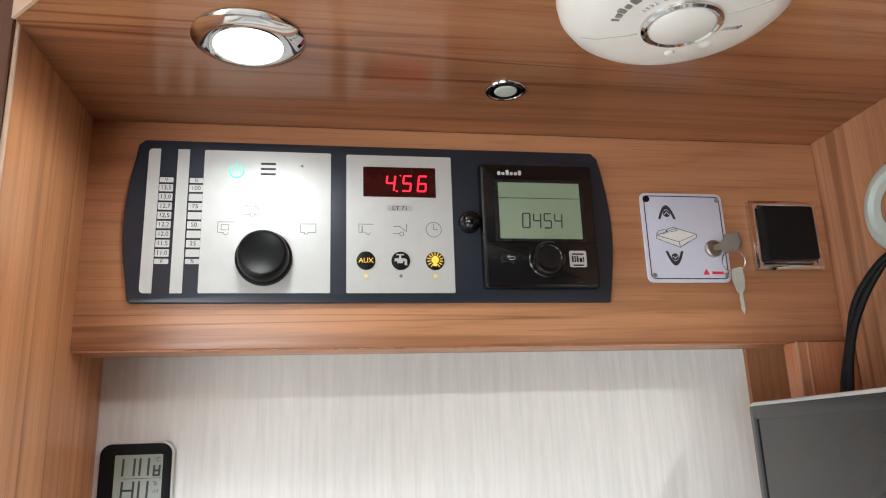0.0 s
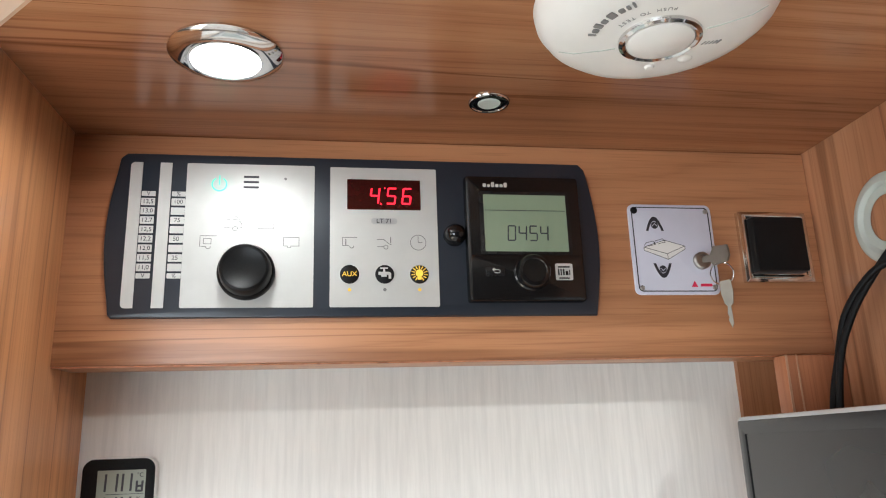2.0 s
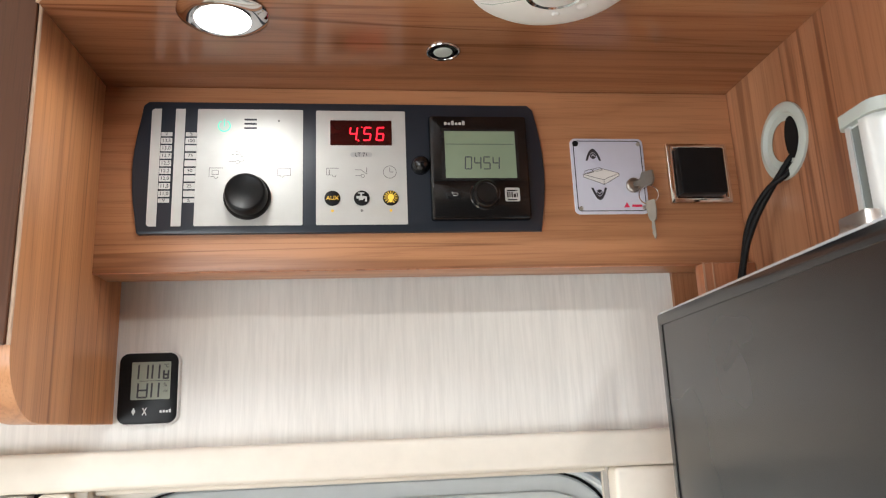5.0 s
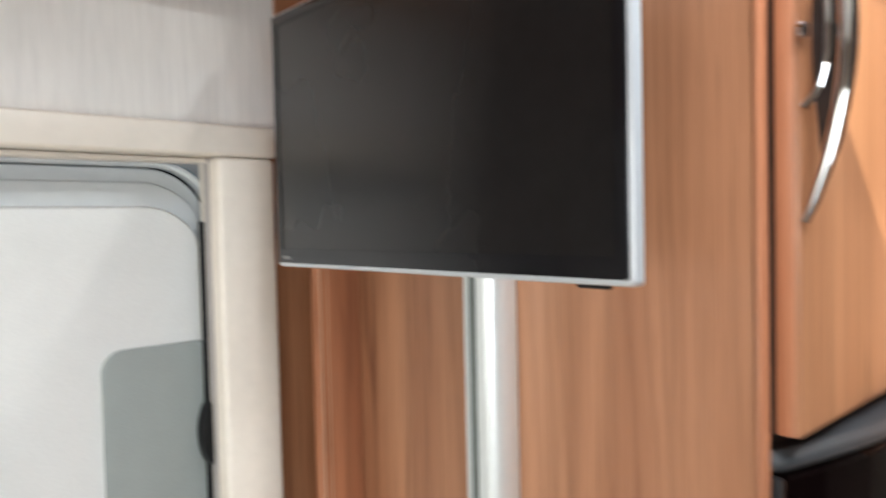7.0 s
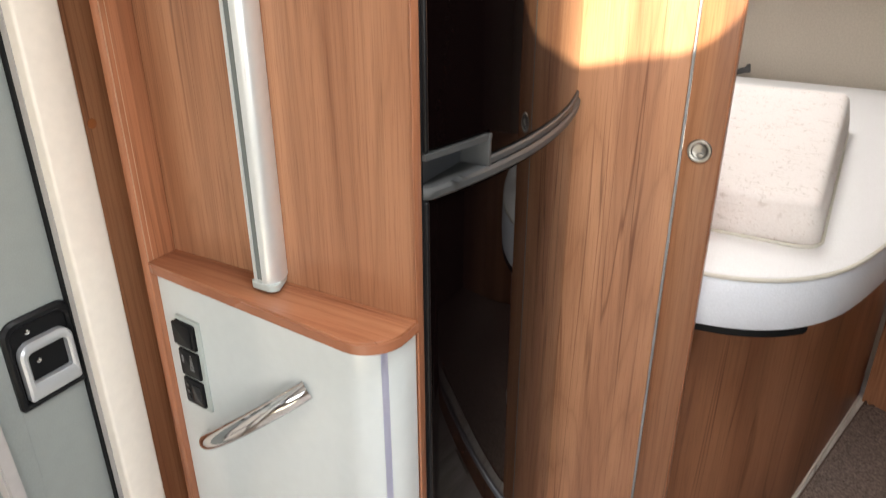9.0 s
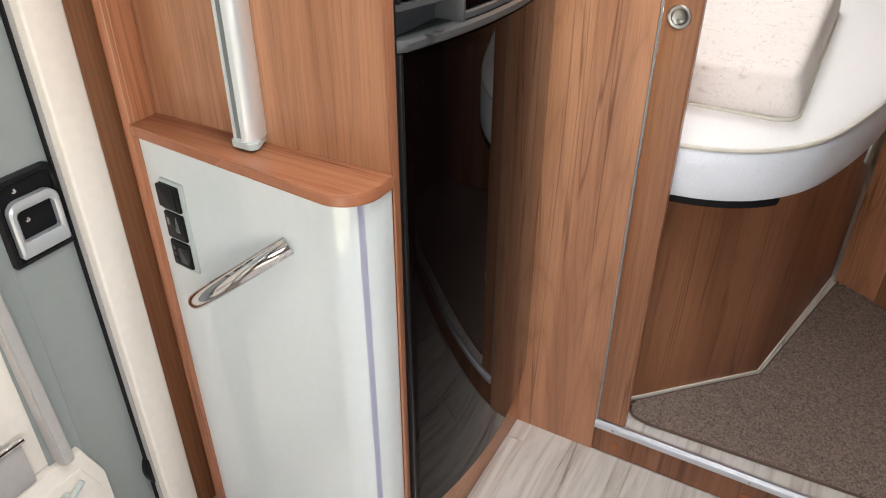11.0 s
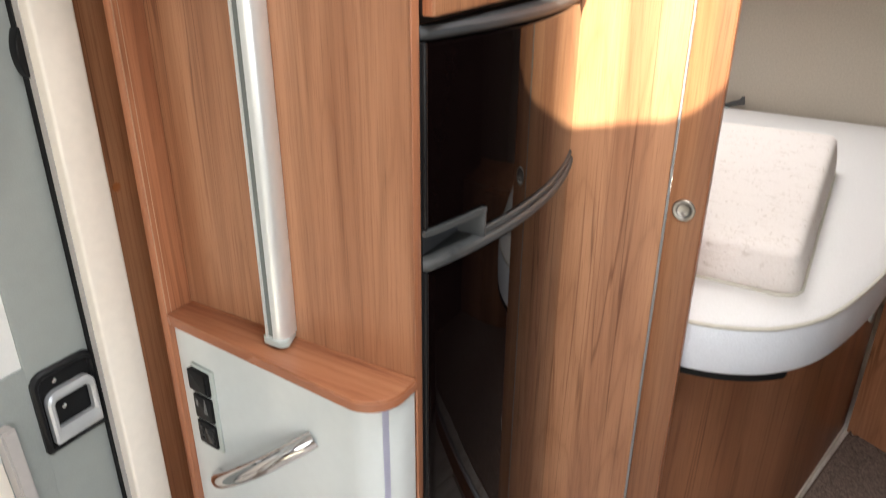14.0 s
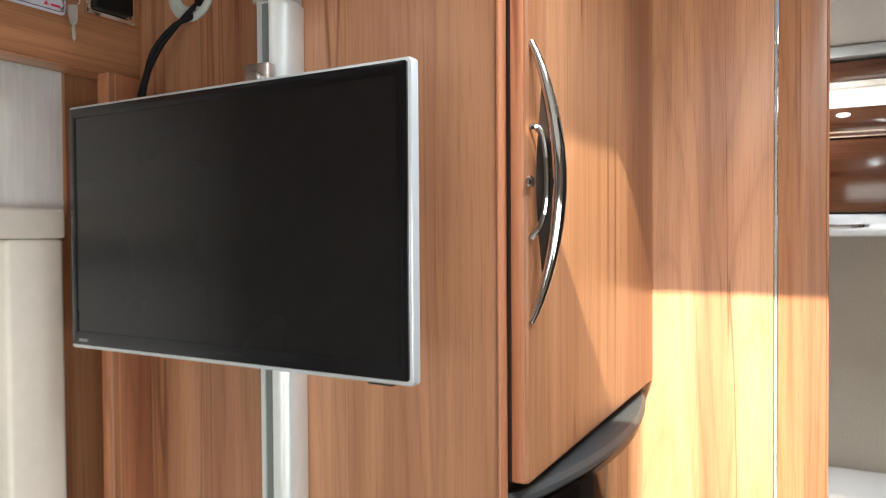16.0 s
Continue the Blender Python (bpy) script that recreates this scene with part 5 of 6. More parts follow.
arch(True)
arch(False)
BED = [(0.5280, 1.9380), (0.5475, 1.9325), (0.5635, 1.9392), (0.5462, 1.9440)]
bm = stroke(B(), C, BED + BED[:1], 0.0004, I1, I1 + 0.0001)
stroke(bm, C, [(0.5280, 1.9380), (0.5280, 1.9352), (0.5480, 1.9278), (0.5635, 1.9366), (0.5635, 1.9392)], 0.0004, I1, I1 + 0.0001)
stroke(bm, C, [(0.5477, 1.9325), (0.5480, 1.9278)], 0.0004, I1, I1 + 0.0001)
for da, db in ((0.0, 0.0), (0.0086, 0.0020)):
    stroke(bm, C, [(0.5285 + da, 1.9392 + db), (0.5300 + da, 1.9415 + db), (0.5362 + da, 1.9432 + db), (0.5385 + da, 1.9405 + db), (0.5320 + da, 1.9388 + db)], 0.0004, I1, I1 + 0.0001)
part("bed_symbol", bm, INK, plate)
part("bed_fill", slab(B(), C, [BED[0], (0.5280, 1.9352), (0.5480, 1.9278), (0.5635, 1.9366), BED[2], BED[3]], I0, I1 - 0.0001), ALARM_WHITE, plate)
bm = slab(B(), C, [(0.5655, 1.9048), (0.5712, 1.9048), (0.5685, 1.9098)], I0, I1)
slab(bm, C, rrect(0.5735, 0.5835, 1.9052, 1.9075, 0.0004, 2), I0, I1)
part("maker_mark", bm, RED_INK, plate, "small red maker's mark")
lock = part("lock", lathe(B(), C, 0.5765, 1.9265, [(0.0072, I0 - 0.001), (0.0072, I0 + 0.003), (0.0062, I0 + 0.004), (0.0050, I0 + 0.0042), (0.0046, I0 + 0.003), (0, I0 + 0.003)], 28), BRUSHED, pl, "nickel lock barrel")
keys = thing("keys", (0.585, 0.70, 1.867), "two small silver keys on a ring in the lock", "keys")
kf = Face((0.5765, 0.7115, 1.9265), (0.42, -0.907, 0), (0, 0, 1))
bm = slab(B(), kf, [(0.000, -0.0022), (0.008, -0.0028), (0.010, -0.0065), (0.023, -0.0058), (0.0255, -0.001), (0.0245, 0.0075), (0.012, 0.0090), (0.0085, 0.0030), (0.0, 0.0022)], -0.0011, 0.0011)
part("key", bm, NICKEL, keys, "silver key turned in the lock")
ring_face = Face((0.5845, 0.6985, 1.9125), Vector((0.93, -0.36, 0)).normalized(), (0, 0, 1))
bm = tube(B(), [ring_face.at(0.0088 * math.sin(w), 0.0092 * math.cos(w)) for w in [2 * math.pi * i / 40 for i in range(41)]], 0.0005, 6, False)
part("ring", bm, CHROME, keys)
kg = Face((0.5840, 0.6940, 1.9045), (0.80, -0.60, 0), (0, 0, 1))
bm = slab(B(), kg, [(-0.0042, 0.0008), (0.0036, 0.0016), (0.0046, -0.0080), (0.0036, -0.0172), (0.0016, -0.0192), (0.0020, -0.0330), (0.0006, -0.0365), (-0.0006, -0.0330), (-0.0014, -0.0302), (-0.0006, -0.0282), (-0.0014, -0.0252), (-0.0008, -0.0192), (-0.0028, -0.0172), (-0.0046, -0.0080)], -0.0011, 0.0011)
part("key", bm, NICKEL, keys, "silver key hanging from the ring")

# light switch
ls = thing("light_switch", (0.643, 0.712, 1.908), "black square switch in a nickel frame", "light switch")
part("frame", ring(B(), C, rrect(0.6130, 0.6750, 1.9085, 1.9690, 0.0012, 3), rrect(0.6205, 0.6690, 1.9145, 1.9632, 0.001, 3), 0.0, 0.0055, 0.0012), FRAME_NICKEL, ls, "polished nickel frame")
part("inner_frame", slab(B(), C, rrect(0.6200, 0.6695, 1.9140, 1.9637, 0.001, 3), 0.0, 0.004), CHROME, ls)
bm = slab(B(), C, rrect(0.6215, 0.6680, 1.9165, 1.9632, 0.0015, 3), 0.002, 0.0115, 0.002)
part("rocker", bm, BLACK, ls, "black rocker")

# thermometer on the white wall
th = thing("thermometer", (0.12, 0.785, 1.720), "small black and white digital thermometer on the wall", "thermometer")
WF = north(0.7895)
part("case", slab(B(), WF, rrect(0.0900, 0.1450, 1.7200, 1.7870, 0.009, 6), 0.0, 0.0062, 0.002), ALARM_WHITE, th, "white case")
part("front", slab(B(), WF, rrect(0.0912, 0.1438, 1.7212, 1.7858, 0.0082, 6), 0.0055, 0.0075, 0.0008), BLACK, th, "glossy black front")
tl = part("display", slab(B(), WF, rrect(0.1025, 0.1375, 1.7430, 1.7775, 0.0008, 3), 0.0075, 0.0077), LCD_GREY, th, "grey display")
part("rule", stroke(B(), WF, [(0.1095, 1.7600), (0.1365, 1.7600)], 0.0004, 0.0077, 0.0078), INK, tl)
SEGMENTS.update({"upright_pair": "bcef", "low_eight": "bcdefg", **{k: k for k in "abcdefg"}})
for ch, a, b, w, hh in (("upright_pair", 0.1085, 1.7620, 0.0082, 0.0128), ("upright_pair", 0.1208, 1.7620, 0.0062, 0.0128), ("low_eight", 0.1312, 1.7620, 0.0040, 0.0070), ("low_eight", 0.1085, 1.7450, 0.0082, 0.0130), ("upright_pair", 0.1208, 1.7450, 0.0062, 0.0130)):
    for bar in SEGMENTS[ch]:
        part("figure_bar", seven(B(), WF, bar, a, b, w, hh, 0.0016, 0.0077, 0.0078, 0.03), INK, tl)
part("decimal_point", slab(B(), WF, disc(0.1270, 1.7628, 0.0009, 8), 0.0077, 0.0078), INK, tl)
part("unit", letters(B(), WF, "°C", 0.1335, 1.7735, 0.0045, 0.0077, 0.0078), INK, tl)
part("unit", letters(B(), WF, "%", 0.1330, 1.7560, 0.0048, 0.0077, 0.0078), INK, tl)
part("unit", letters(B(), WF, "rH", 0.1332, 1.7503, 0.0036, 0.0077, 0.0078), INK, tl)
bm = slab(B(), WF, [(0.1040, 1.7325), (0.1058, 1.7290), (0.1076, 1.7325), (0.1058, 1.7360)], 0.0075, 0.0077)
stroke(bm, WF, [(0.1140, 1.7295), (0.1170, 1.7352)], 0.0010, 0.0075, 0.0077)
stroke(bm, WF, [(0.1170, 1.7295), (0.1140, 1.7352)], 0.0010, 0.0075, 0.0077)
for k in range(4):
    slab(bm, WF, rrect(0.1290 + k * 0.0027, 0.1310 + k * 0.0027, 1.7308, 1.7330 + (0.001 if k == 3 else 0), 0.0004, 2), 0.0075, 0.0077)
part("mark", bm, SATIN_SILVER, th)

# ---- on the niche ceiling ----
U = under(2.025)
DOME = 0.91
sp = thing("ceiling_spot", (0.211, 0.588, 2.017), "round chrome recessed spot, lit", "spot light")
part("ring", lathe(B(), U, 0.211, -0.588, [(0.0345, 0.0), (0.0345, 0.0014), (0.0335, 0.0024), (0.0280, 0.0046), (0.0225, 0.0062), (0.0212, 0.0060), (0.0208, 0.0030)], 64), CHROME, sp, "polished chrome ring")
part("lens", lathe(B(), U, 0.211, -0.588, [(0.0210, 0.0056), (0.017, 0.0062), (0.0, 0.0066)], 48), BULB_GLASS, sp, "glowing frosted lens")
US = under(TOP)
st2 = thing("ceiling_spot", (0.785, -0.265, 2.23), "round chrome ceiling spot beside the skylight, lit", "spot light")
part("ring", lathe(B(), US, 0.785, 0.265, [(0.0345, 0.0), (0.0345, 0.0014), (0.0335, 0.0024), (0.0280, 0.0046), (0.0225, 0.0062), (0.0212, 0.0060), (0.0208, 0.0030)], 64), CHROME, st2, "polished chrome ring")
part("lens", lathe(B(), US, 0.785, 0.265, [(0.0210, 0.0056), (0.017, 0.0062), (0.0, 0.0066)], 48), BULB_GLASS, st2, "glowing frosted lens")
sn = thing("night_light", (0.387, 0.64, 2.021), "small round chrome night light, off", "night light")
part("ring", lathe(B(), U, 0.3875, -0.6395, [(0.0150, 0.0), (0.0150, 0.0010), (0.0143, 0.0020), (0.0132, 0.0020), (0.0128, 0.0012)], 40), CHROME, sn)
part("inner_ring", lathe(B(), U, 0.3875, -0.6395, [(0.0132, 0.0012), (0.0110, 0.0020), (0.0082, 0.0014)], 36), PIANO, sn)
part("lens", lathe(B(), U, 0.3875, -0.6395, [(0.0086, 0.0010), (0.0075, 0.0022), (0.0, 0.0024)], 32), PALE_GREY, sn)
AX, AY = 0.4470, 0.4925
UD = under(2.025)
UD.n = UD.n * DOME
al = thing("smoke_alarm", (AX, AY, 1.985), "round white smoke alarm with a grey-ringed test button", "smoke alarm")
part("base", lathe(B(), UD, AX, -AY, [(0.061, 0.0), (0.061, 0.008), (0.0605, 0.009)], 72), ALARM_WHITE, al)
part("cover", lathe(B(), UD, AX, -AY, [(0.0600, 0.009), (0.0645, 0.0100), (0.0654, 0.0130), (0.0645, 0.0190), (0.0605, 0.0260), (0.0540, 0.0315), (0.0460, 0.0350), (0.0300, 0.0372), (0.0, 0.0378)], 80), ALARM_WHITE, al, "domed white cover")
tb = part("button_ring", lathe(B(), UD, AX, -AY, [(0.0220, 0.0368), (0.0216, 0.0392), (0.0198, 0.0402), (0.0182, 0.0394), (0.0178, 0.0376)], 56), CHROME, al, "shiny grey ring")
part("test_button", lathe(B(), UD, AX, -AY, [(0.0180, 0.0370), (0.0176, 0.0396), (0.0160, 0.0406), (0.0, 0.0412)], 48), ALARM_WHITE, tb)
UA = Face((AX, AY, 2.025), Vector((0.866, -0.5, 0)).normalized(), Vector((-0.5, -0.866, 0)).normalized())
UA.n = UA.n * DOME
bm = B()
for w0, r, ww, hh in ((152, 0.037, 0.0012, 0.0046), (146, 0.0365, 0.0030, 0.0034), (139, 0.0372, 0.0030, 0.0048), (132, 0.0365, 0.0030, 0.0034), (123, 0.037, 0.0042, 0.0050), (114, 0.0365, 0.0030, 0.0034), (108, 0.0365, 0.0018, 0.0034), (103, 0.037, 0.0012, 0.0046)):
    w = radians(w0)
    f = Face(UA.at(0, 0, 0), UA.u * math.sin(w) - UA.v * math.cos(w), UA.u * math.cos(w) + UA.v * math.sin(w))
    f.n = f.n * DOME
    slab(bm, f, rrect(-ww / 2, ww / 2, r - hh / 2, r + hh / 2, 0.0005, 2), 0.0362, 0.0370)
part("maker_mark", bm, GREY_INK, al, "grey maker's mark")
bm = B()
for k, ch in enumerate("PUSH TO TEST"):
    w = radians(68 + k * 5.6)
    f = Face(UA.at(0, 0, 0), UA.v * math.cos(w) - UA.u * math.sin(w), -UA.u * math.cos(w) - UA.v * math.sin(w))
    f.n = f.n * DOME
    if ch != " ":
        letters(bm, f, ch, 0.0, -0.0275, 0.0036, 0.0365, 0.0374)
part("small_print", bm, GREY_INK, al)
for s in (-1, 1):
    part("seam", tube(B(), [UA.at(s * r, 0.0, d) for r, d in ((0.0235, 0.0376), (0.030, 0.0372), (0.038, 0.0361), (0.046, 0.0350), (0.054, 0.0315))], 0.0004, 6), PALE_GREY, al)
bm = B()
for dx, dy, rr in ((0.007, -0.0295, 0.0030), (0.0235, -0.0190, 0.0040)):
    lathe(bm, UD, AX + dx, -AY + dy, [(rr, 0.030), (rr, 0.0374), (rr * 0.7, 0.0384), (0, 0.0388)], 20)
part("indicator", bm, ALARM_WHITE, al)
bm = B()
for k in range(5):
    a, b = AX + 0.0255 + k * 0.0019, -AY - 0.0035 + k * 0.0005
    stroke(bm, UD, [(a, b), (a + 0.0009, b + 0.0028)], 0.0007, 0.030, 0.0375)
part("sounder_slot", bm, GREY_INK, al)

# ---- bedroom ----
FLOOR2 = 0.10
BASE = [(1.262, 0.105), (1.348, 0.015), (1.595, -0.234), (2.152, -0.361), (3.09, -0.372), (3.09, 0.785), (1.262, 0.785)]
bed = thing("bed", (2.2, 0.2, FLOOR2), "fixed bed with walnut base and white leatherette mattress", "bed")
part("base", slab(B(), above(FLOOR2), BASE, 0.0, 0.585), WOOD_SHADED, bed, "walnut bed base")
bm = B()
for (xa, ya), (xb, yb) in zip(BASE, BASE[1:4]):
    d = Vector((xb - xa, yb - ya, 0)).normalized()
    nn = Vector((d.y, -d.x, 0)) * 0.0045
    p = [Vector((xa, ya, 0)), Vector((xb, yb, 0)), Vector((xb, yb, 0)) + nn, Vector((xa, ya, 0)) + nn]
    slab(bm, above(FLOOR2), [(q.x, q.y) for q in p], 0.0, 0.012)
part("floor_strip", bm, CREAM, bed, "pale strip along the bed base")


def mattress_outline(grow=0.0):
    """Plan of the mattress, with the corner by the door rounded."""
    pts = smooth_path([(1.285, 0.16, 0), (1.292, 0.02, 0), (1.312, -0.075, 0), (1.362, -0.158, 0), (1.452, -0.228, 0), (1.60, -0.285, 0), (1.80, -0.338, 0), (2.02, -0.372, 0), (2.3, -0.385, 0)], 6)
    out = [(p.x, p.y) for p in pts] + [(3.085, -0.385), (3.085, 0.78), (1.285, 0.78)]
    c = (2.2, 0.2)
    return [(p[0] + (p[0] - c[0]) * grow, p[1] + (p[1] - c[1]) * grow) for p in out]


def layered(bm, rows):
    """A body of outlines stacked by height: rows of growth and height."""
    loops = [[bm.verts.new((x, y, z)) for x, y in mattress_outline(g)] for g, z in rows]
    for a, b in zip(loops, loops[1:]):
        for i in range(len(a)):
            j = (i + 1) % len(a)
            bm.faces.new((a[i], a[j], b[j], b[i]))
    bm.faces.new(loops[0][::-1])
    bm.faces.new(loops[-1])
    return bm


part("underlay", layered(B(), [(-0.045, 0.682), (-0.045, 0.7025)]), RUBBER, bed, "black slat frame edge")
tray = mattress_outline(-0.004)[:21]
part("slat_tray", slab(B(), Face((0, 0, 0.7022), (1, 0, 0), (0, -1, 0)), [(x, -y) for x, y in tray + [(tray[-1][0], 0.2), (tray[0][0], 0.2)]], 0.0, 0.015, 0.007), RUBBER, bed, "black tray under the mattress corner")
part("mattress_border", layered(B(), [(-0.012, 0.702), (-0.003, 0.704), (0.0, 0.712), (0.003, 0.735), (0.003, 0.775), (0.0, 0.800), (-0.004, 0.808), (-0.012, 0.811)]), VINYL, bed, "white leatherette mattress border")
bm = B()
ot = mattress_outline(-0.003)[:49]
tube(bm, [(x, y, 0.8105) for x, y in ot], 0.0042, 8)
part("piping", bm, PIPING, bed, "cream piping")
part("mattress_top", layered(B(), [(-0.006, 0.806), (-0.008, 0.814), (-0.025, 0.821), (-0.08, 0.826), (-0.2, 0.829)]), SHEET, bed, "white mattress top")

cushion = thing("cushion", (1.95, 0.1, 0.826), "block-shaped cushion in a cream patterned cover on the bed", "cushion")
bm = B()
PX0, PX1, PY0, PY1 = 1.472, 2.38, -0.158, 0.44
CR = 0.036
RIM = (0.0, 0.0015, 0.005, 0.010, 0.017, 0.026)


def stations(length, inner):
    """Shares of a length, close together near both ends."""
    a = [r / length for r in RIM]
    return a + [a[-1] + (1 - 2 * a[-1]) * k / inner for k in range(1, inner)] + [1 - r for r in reversed(a)]


SX, SY, rows = stations(PX1 - PX0, 22), stations(PY1 - PY0, 15), []
nx, ny = len(SX) - 1, len(SY) - 1
for s in SX:
    row = []
    for t in SY:
        x, y = PX0 + (PX1 - PX0) * s, PY0 + (PY1 - PY0) * t
        ex, ey = min(s, 1 - s) * (PX1 - PX0), min(t, 1 - t) * (PY1 - PY0)
        if ex < CR and ey < CR:
            u, v = 1 - ex / CR, 1 - ey / CR
            x += math.copysign(CR * u * (1 - math.sqrt(1 - v * v / 2)), 0.5 - s)
            y += math.copysign(CR * v * (1 - math.sqrt(1 - u * u / 2)), 0.5 - t)
        edge = min(s * (PX1 - PX0), (1 - s) * (PX1 - PX0), t * (PY1 - PY0), (1 - t) * (PY1 - PY0))
        k = min(1.0, edge / 0.026)
        z = 0.922 + 0.022 * s - 0.022 * (1 - math.sqrt(max(0.0, 1 - (1 - k) ** 2)))
        z += 0.004 * noise.noise((x * 5, y * 5, 2)) + 0.0015 * noise.noise((x * 22, y * 22, 5))
        row.append(bm.verts.new((x, y, z)))
    rows.append(row)
for i in range(nx):
    for j in range(ny):
        bm.faces.new((rows[i][j], rows[i + 1][j], rows[i + 1][j + 1], rows[i][j + 1]))
edge_v = [rows[i][0] for i in range(nx)] + [rows[nx][j] for j in range(ny)] + [rows[i][ny] for i in range(nx, 0, -1)] + [rows[0][j] for j in range(ny, 0, -1)]
prev = edge_v
for z, g in ((0.895, 0.004), (0.860, 0.005), (0.835, 0.003), (0.8275, -0.002)):
    loop = []
    for v in edge_v:
        d = Vector((v.co.x - min(max(v.co.x, PX0 + CR), PX1 - CR), v.co.y - min(max(v.co.y, PY0 + CR), PY1 - CR), 0)).normalized()
        w = 0.004 * noise.noise((v.co.x * 14, v.co.y * 14, z * 9))
        loop.append(bm.verts.new((v.co.x + d.x * (g + w), v.co.y + d.y * (g + w + 0.10 * (0.91 - z)), z)))
    for i in range(len(loop)):
        j = (i + 1) % len(loop)
        bm.faces.new((prev[i], prev[j], loop[j], loop[i]))
    prev = loop
part("cover", bm, PILLOW, cushion)
bm = tube(B(), [(PX0 - 0.006, PY1, 0.830), (PX0 - 0.007, PY0 + 0.03, 0.830), (PX0 + 0.003, PY0 + 0.006, 0.830), (PX0 + 0.012, PY0 - 0.004, 0.830), (PX0 + 0.036, PY0 - 0.013, 0.830), (PX0 + 0.08, PY0 - 0.013, 0.830), (PX1, PY0 - 0.012, 0.830)], 0.0042, 8)
part("piping", bm, PIPING, cushion)

# lever at the head of the bed
lever = thing("bed_lever", (3.05, 0.25, 0.83), "small grey metal lever at the head of the bed", "lever")
part("plate", box(B(), 3.03, 3.08, 0.262, 0.34, 0.818, 0.8285, 0.003, 2), PALE_GREY, lever, "pale grey base plate")
part("arm", slab(B(), Face((3.06, 0, 0), (0, -1, 0), (0, 0, 1)), [(-0.285, 0.822), (-0.225, 0.838), (-0.207, 0.842), (-0.212, 0.872), (-0.222, 0.870), (-0.228, 0.858), (-0.262, 0.846), (-0.290, 0.832)], -0.012, 0.012, 0.003), GREY_TRIM, lever, "dark grey bent arm")

# carpet mat
MAT = [(1.304, 0.008), (1.292, 0.0), (1.284, -0.018), (1.281, -0.045), (1.281, -0.08), (1.296, -0.55), (1.306, -1.30), (1.80, -1.30), (2.03, -0.545), (2.125, -0.44), (2.118, -0.385), (2.10, -0.372), (1.60, -0.248), (1.586, -0.240), (1.342, 0.006), (1.318, 0.010)]
mat = thing("carpet_mat", (1.6, -0.5, FLOOR2), "brown loop carpet mat with bound edges on the bedroom floor", "carpet")
part("carpet", slab(B(), above(FLOOR2 + 0.0005), MAT, 0.0, 0.007, 0.002), CARPET, mat)
part("binding", tube(B(), [(p.x, p.y, FLOOR2 + 0.0045) for p in smooth_path([(x, y, 0) for x, y in MAT + MAT[:1]], 3)], 0.0036, 8), CARPET_EDGE, mat, "dark brown bound edge")

# low cupboard at the end of the mat and wardrobe opposite
lowc = thing("bedside_cupboard", (2.1, -0.6, FLOOR2), "walnut bedside cupboard with a small knob", "cupboard")
LF = Face((2.145, -0.372, 0), Vector((-0.52, -0.85, 0)).normalized(), (0, 0, 1))
part("body", slab(B(), LF, [(0, FLOOR2), (0.92, FLOOR2), (0.92, 0.66), (0, 0.66)], -0.3, 0.0), WOOD_Z3, lowc)
dr = part("door", slab(B(), LF, [(0.135, FLOOR2 + 0.012), (0.50, FLOOR2 + 0.012), (0.50, 0.64), (0.135, 0.64)], 0.0005, 0.014, 0.003), WOOD_Z2, lowc)
part("knob", lathe(B(), LF, 0.158, 0.272, [(0.004, 0.014), (0.004, 0.022), (0.008, 0.024), (0.008, 0.028), (0, 0.030)], 18), BRUSHED, dr, "small metal knob")
hk = thing("bed_bracket", (1.98, -0.37, 0.57), "grey bracket under the mattress edge", "bracket")
part("strap", slab(B(), Face((1.90, -0.318, 0), Vector((0.975, -0.22, 0)).normalized(), (0, 0, 1)), [(0.06, 0.575), (0.085, 0.56), (0.125, 0.69), (0.09, 0.69)], 0.0, 0.006, 0.002), PALE_GREY, hk)
ward = thing("wardrobe", (2.3, -1.25, FLOOR2), "dark walnut wardrobe across the bedroom", "wardrobe")
part("body", box(B(), 1.27, 2.0, -1.39, -1.02, FLOOR2, TOP - 0.002, 0.002, 1), DARK_SEAT, ward)
for k in range(2):
    part("door", box(B(), 1.275 + k * 0.362, 1.632 + k * 0.362, -1.042, -1.0205, FLOOR2 + 0.01, TOP - 0.02, 0.003, 2), WOOD_DARK, ward)

# overhead locker over the bed
lk = thing("overhead_locker", (2.85, 0.2, 1.655), "glossy dark walnut overhead locker with chrome handle over the bed", "locker")
LX = 2.70
part("lower_panel", box(B(), LX - 0.02, 3.09, -1.0, 0.785, 1.652, 1.722, 0.006, 2), ALU, lk, "pale satin lower edge")
for k in range(3):
    y1 = 0.78 - k * 0.59
    ld = part("door", box(B(), LX - 0.025, LX, y1 - 0.585, y1, 1.726, 1.955, 0.006, 3), WOOD_DARK, lk, "glossy dark walnut locker door")
    yc = -0.034 if k == 1 else y1 - 0.29
    part("handle", tube(B(), smooth_path([(LX - 0.018, yc - 0.07, 1.686), (LX - 0.045, yc - 0.045, 1.684), (LX - 0.052, yc, 1.683), (LX - 0.045, yc + 0.045, 1.684), (LX - 0.018, yc + 0.07, 1.686)], 5), 0.006, 10), CHROME, ld, "curved chrome handle")
part("body", box(B(), LX + 0.001, 3.09, -1.0, 0.785, 1.723, 1.956, 0.002, 1), DARK_SEAT, lk)
part("ledge", box(B(), LX - 0.03, 3.09, -1.0, 0.785, 1.9575, 2.050, 0.004, 2), WOOD_DARK, lk, "walnut ledge")
for z in (1.9575, 1.972):
    part("ledge_edging", box(B(), LX - 0.0318, LX - 0.029, -1.0, 0.785, z, z + 0.0035), PALE_EDGE, lk, "thin pale edging")
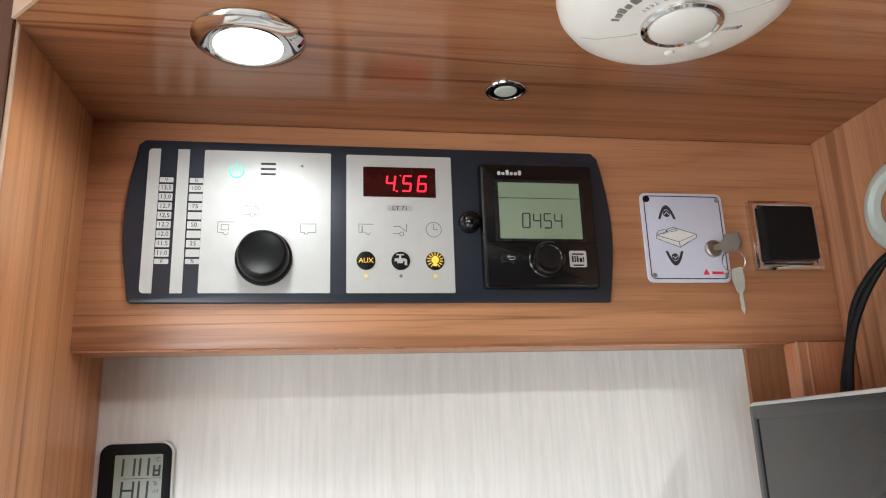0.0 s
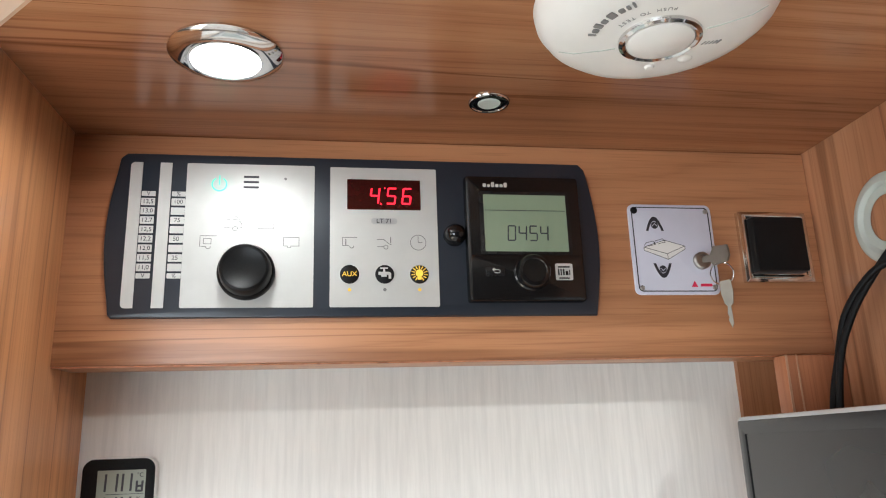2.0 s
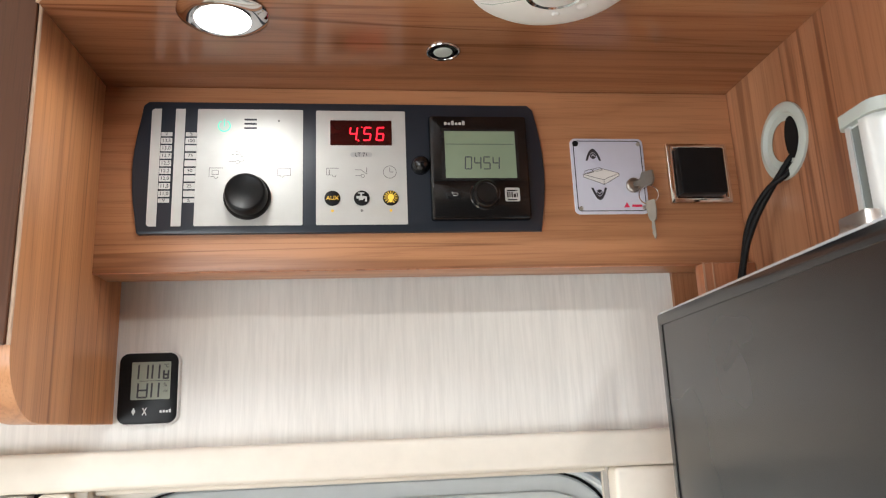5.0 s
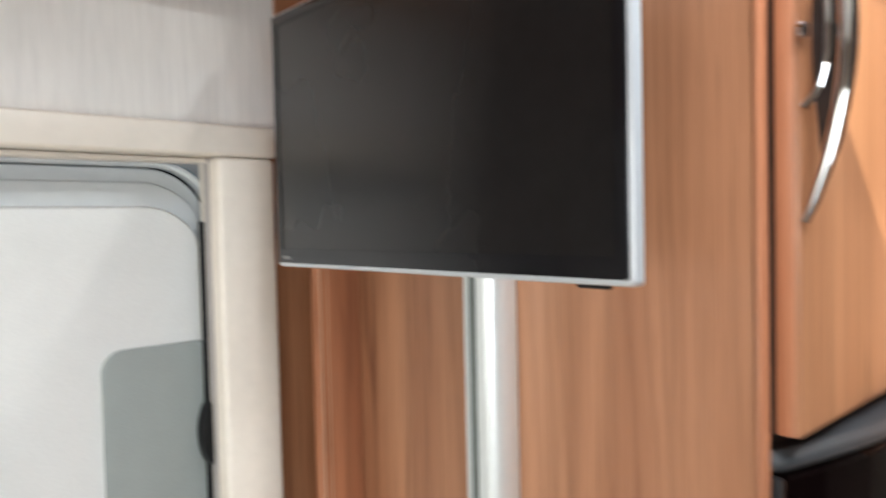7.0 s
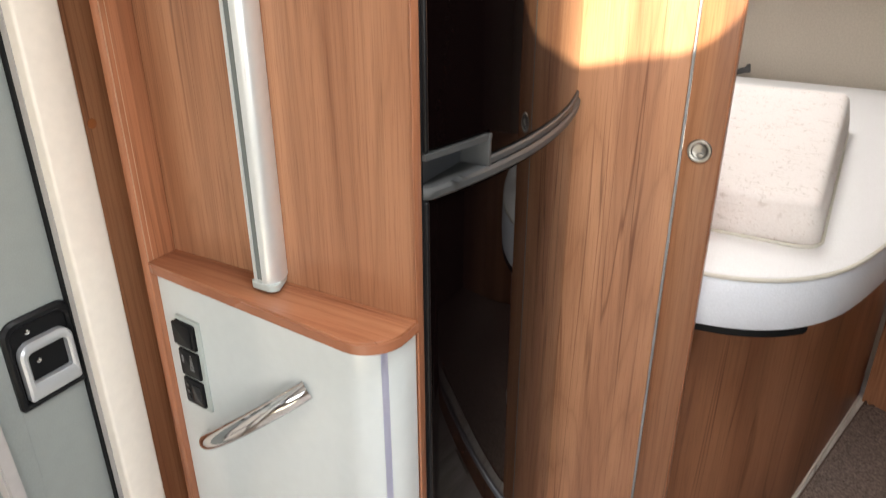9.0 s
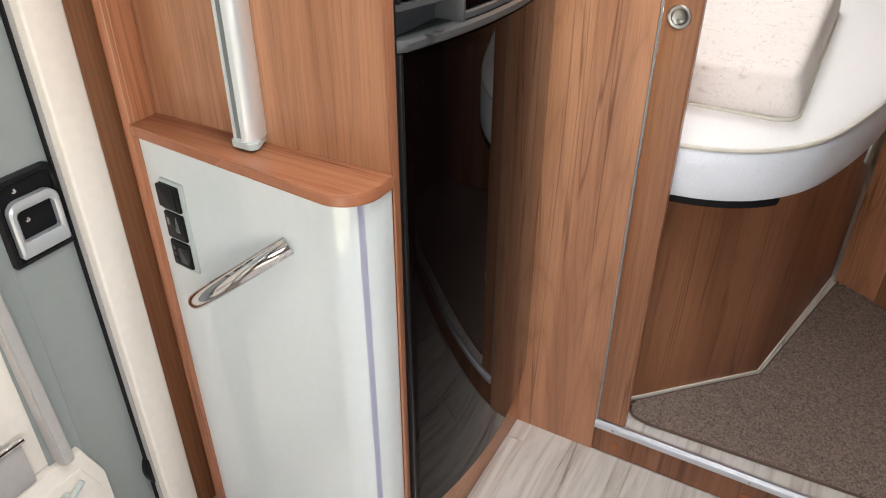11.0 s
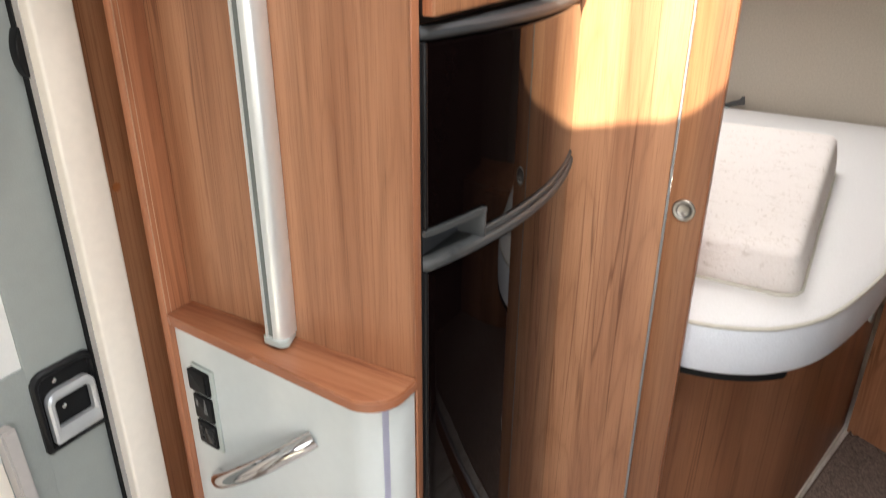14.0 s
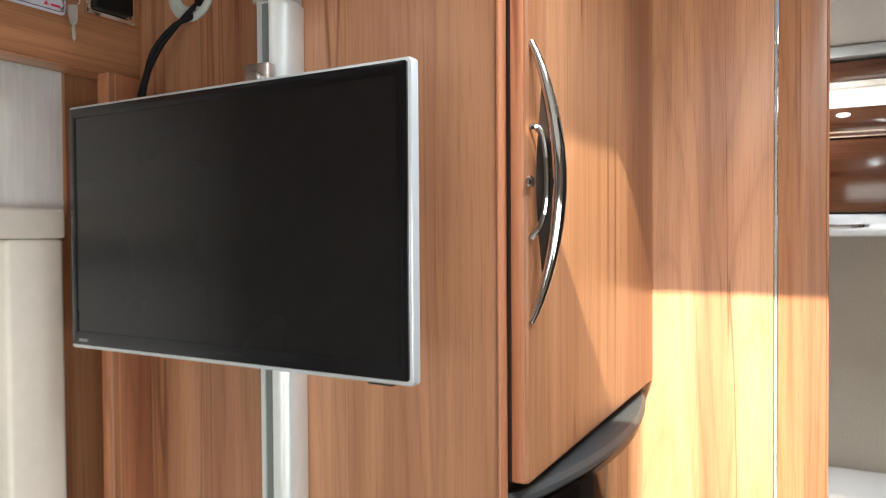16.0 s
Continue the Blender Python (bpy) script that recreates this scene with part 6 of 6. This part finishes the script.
part("light_strip", box(B(), LX + 0.02, LX + 0.03, -1.0, 0.785, 2.052, 2.112, 0.001, 1), STRIP_LIGHT, lk, "bright indirect light strip")
part("cornice", box(B(), LX - 0.01, 3.09, -1.0, 0.785, 2.134, 2.194, 0.004, 2), WOOD_DARK, lk, "walnut cornice")
part("cornice_underside", box(B(), LX - 0.005, 3.09, -1.0, 0.785, 2.113, 2.133, 0.002, 1), CREAM, lk, "cream band over the light strip")
part("spot", slab(B(), Face((LX - 0.0301, 0, 2.0), (0, -1, 0), (0, 0, 1)), disc(0.036, 0.026, 0.020, 24, 0.007), 0.0, 0.003, 0.001), STRIP_LIGHT, lk, "small lit spot")
part("cover_strip", box(B(), LX - 0.04, 3.09, -1.0, 0.785, 2.203, 2.236, 0.002, 1), DOOR_BLUE, lk, "grey cover strip under the ceiling")

# screw cap on the filler
whole("screw_cap", lathe(B(), north(0.786), 0.6435, 1.155, [(0.0075, -0.0005), (0.0075, 0.0010), (0.0055, 0.0016), (0, 0.0017)], 24), ORANGE_CAP, "orange-brown screw cap on the filler", "screw cap", (0.6435, 0.786, 1.155))

# ---- floor planks ----
floor = bpy.data.objects["floor"]
PL, PW = 0.62, 0.1285
pm = B()
box(pm, 0.0, PL - 0.0008, 0.0, PW - 0.0008, -0.004, 0.0, 0.0006, 1)
plank_mesh = bpy.data.meshes.new("plank")
bmesh.ops.recalc_face_normals(pm, faces=pm.faces[:])
pm.to_mesh(plank_mesh)
pm.free()
plank_mesh.materials.append(PLANK)
rest = B()
for r in range(17):
    y = 0.228 - PW * 13 + PW * r
    off = (r * 0.237) % PL
    if y + PW > 0.73:
        break
    for k in range(-5, 3):
        x = 1.19 - 0.0 + off - PL * 1.0 + k * PL if r != 13 else 1.175 + k * PL
        x0, x1 = max(x, X0), min(x + PL, 1.2405)
        if x1 - x0 < 0.03:
            continue
        if x1 - x0 > PL - 0.001 and x > 0.0 and y > -0.9:
            ob = new("plank", plank_mesh)
            ob.location = (x, y, 0.0)
            ob.parent = floor
        else:
            box(rest, x0, x1 - 0.0008, y, y + PW - 0.0008, -0.004, 0.0, 0.0006, 1)
ob = mesh_object("planks_cut", rest, PLANK)
ob.parent = floor
tagged(ob, kind="stuff")
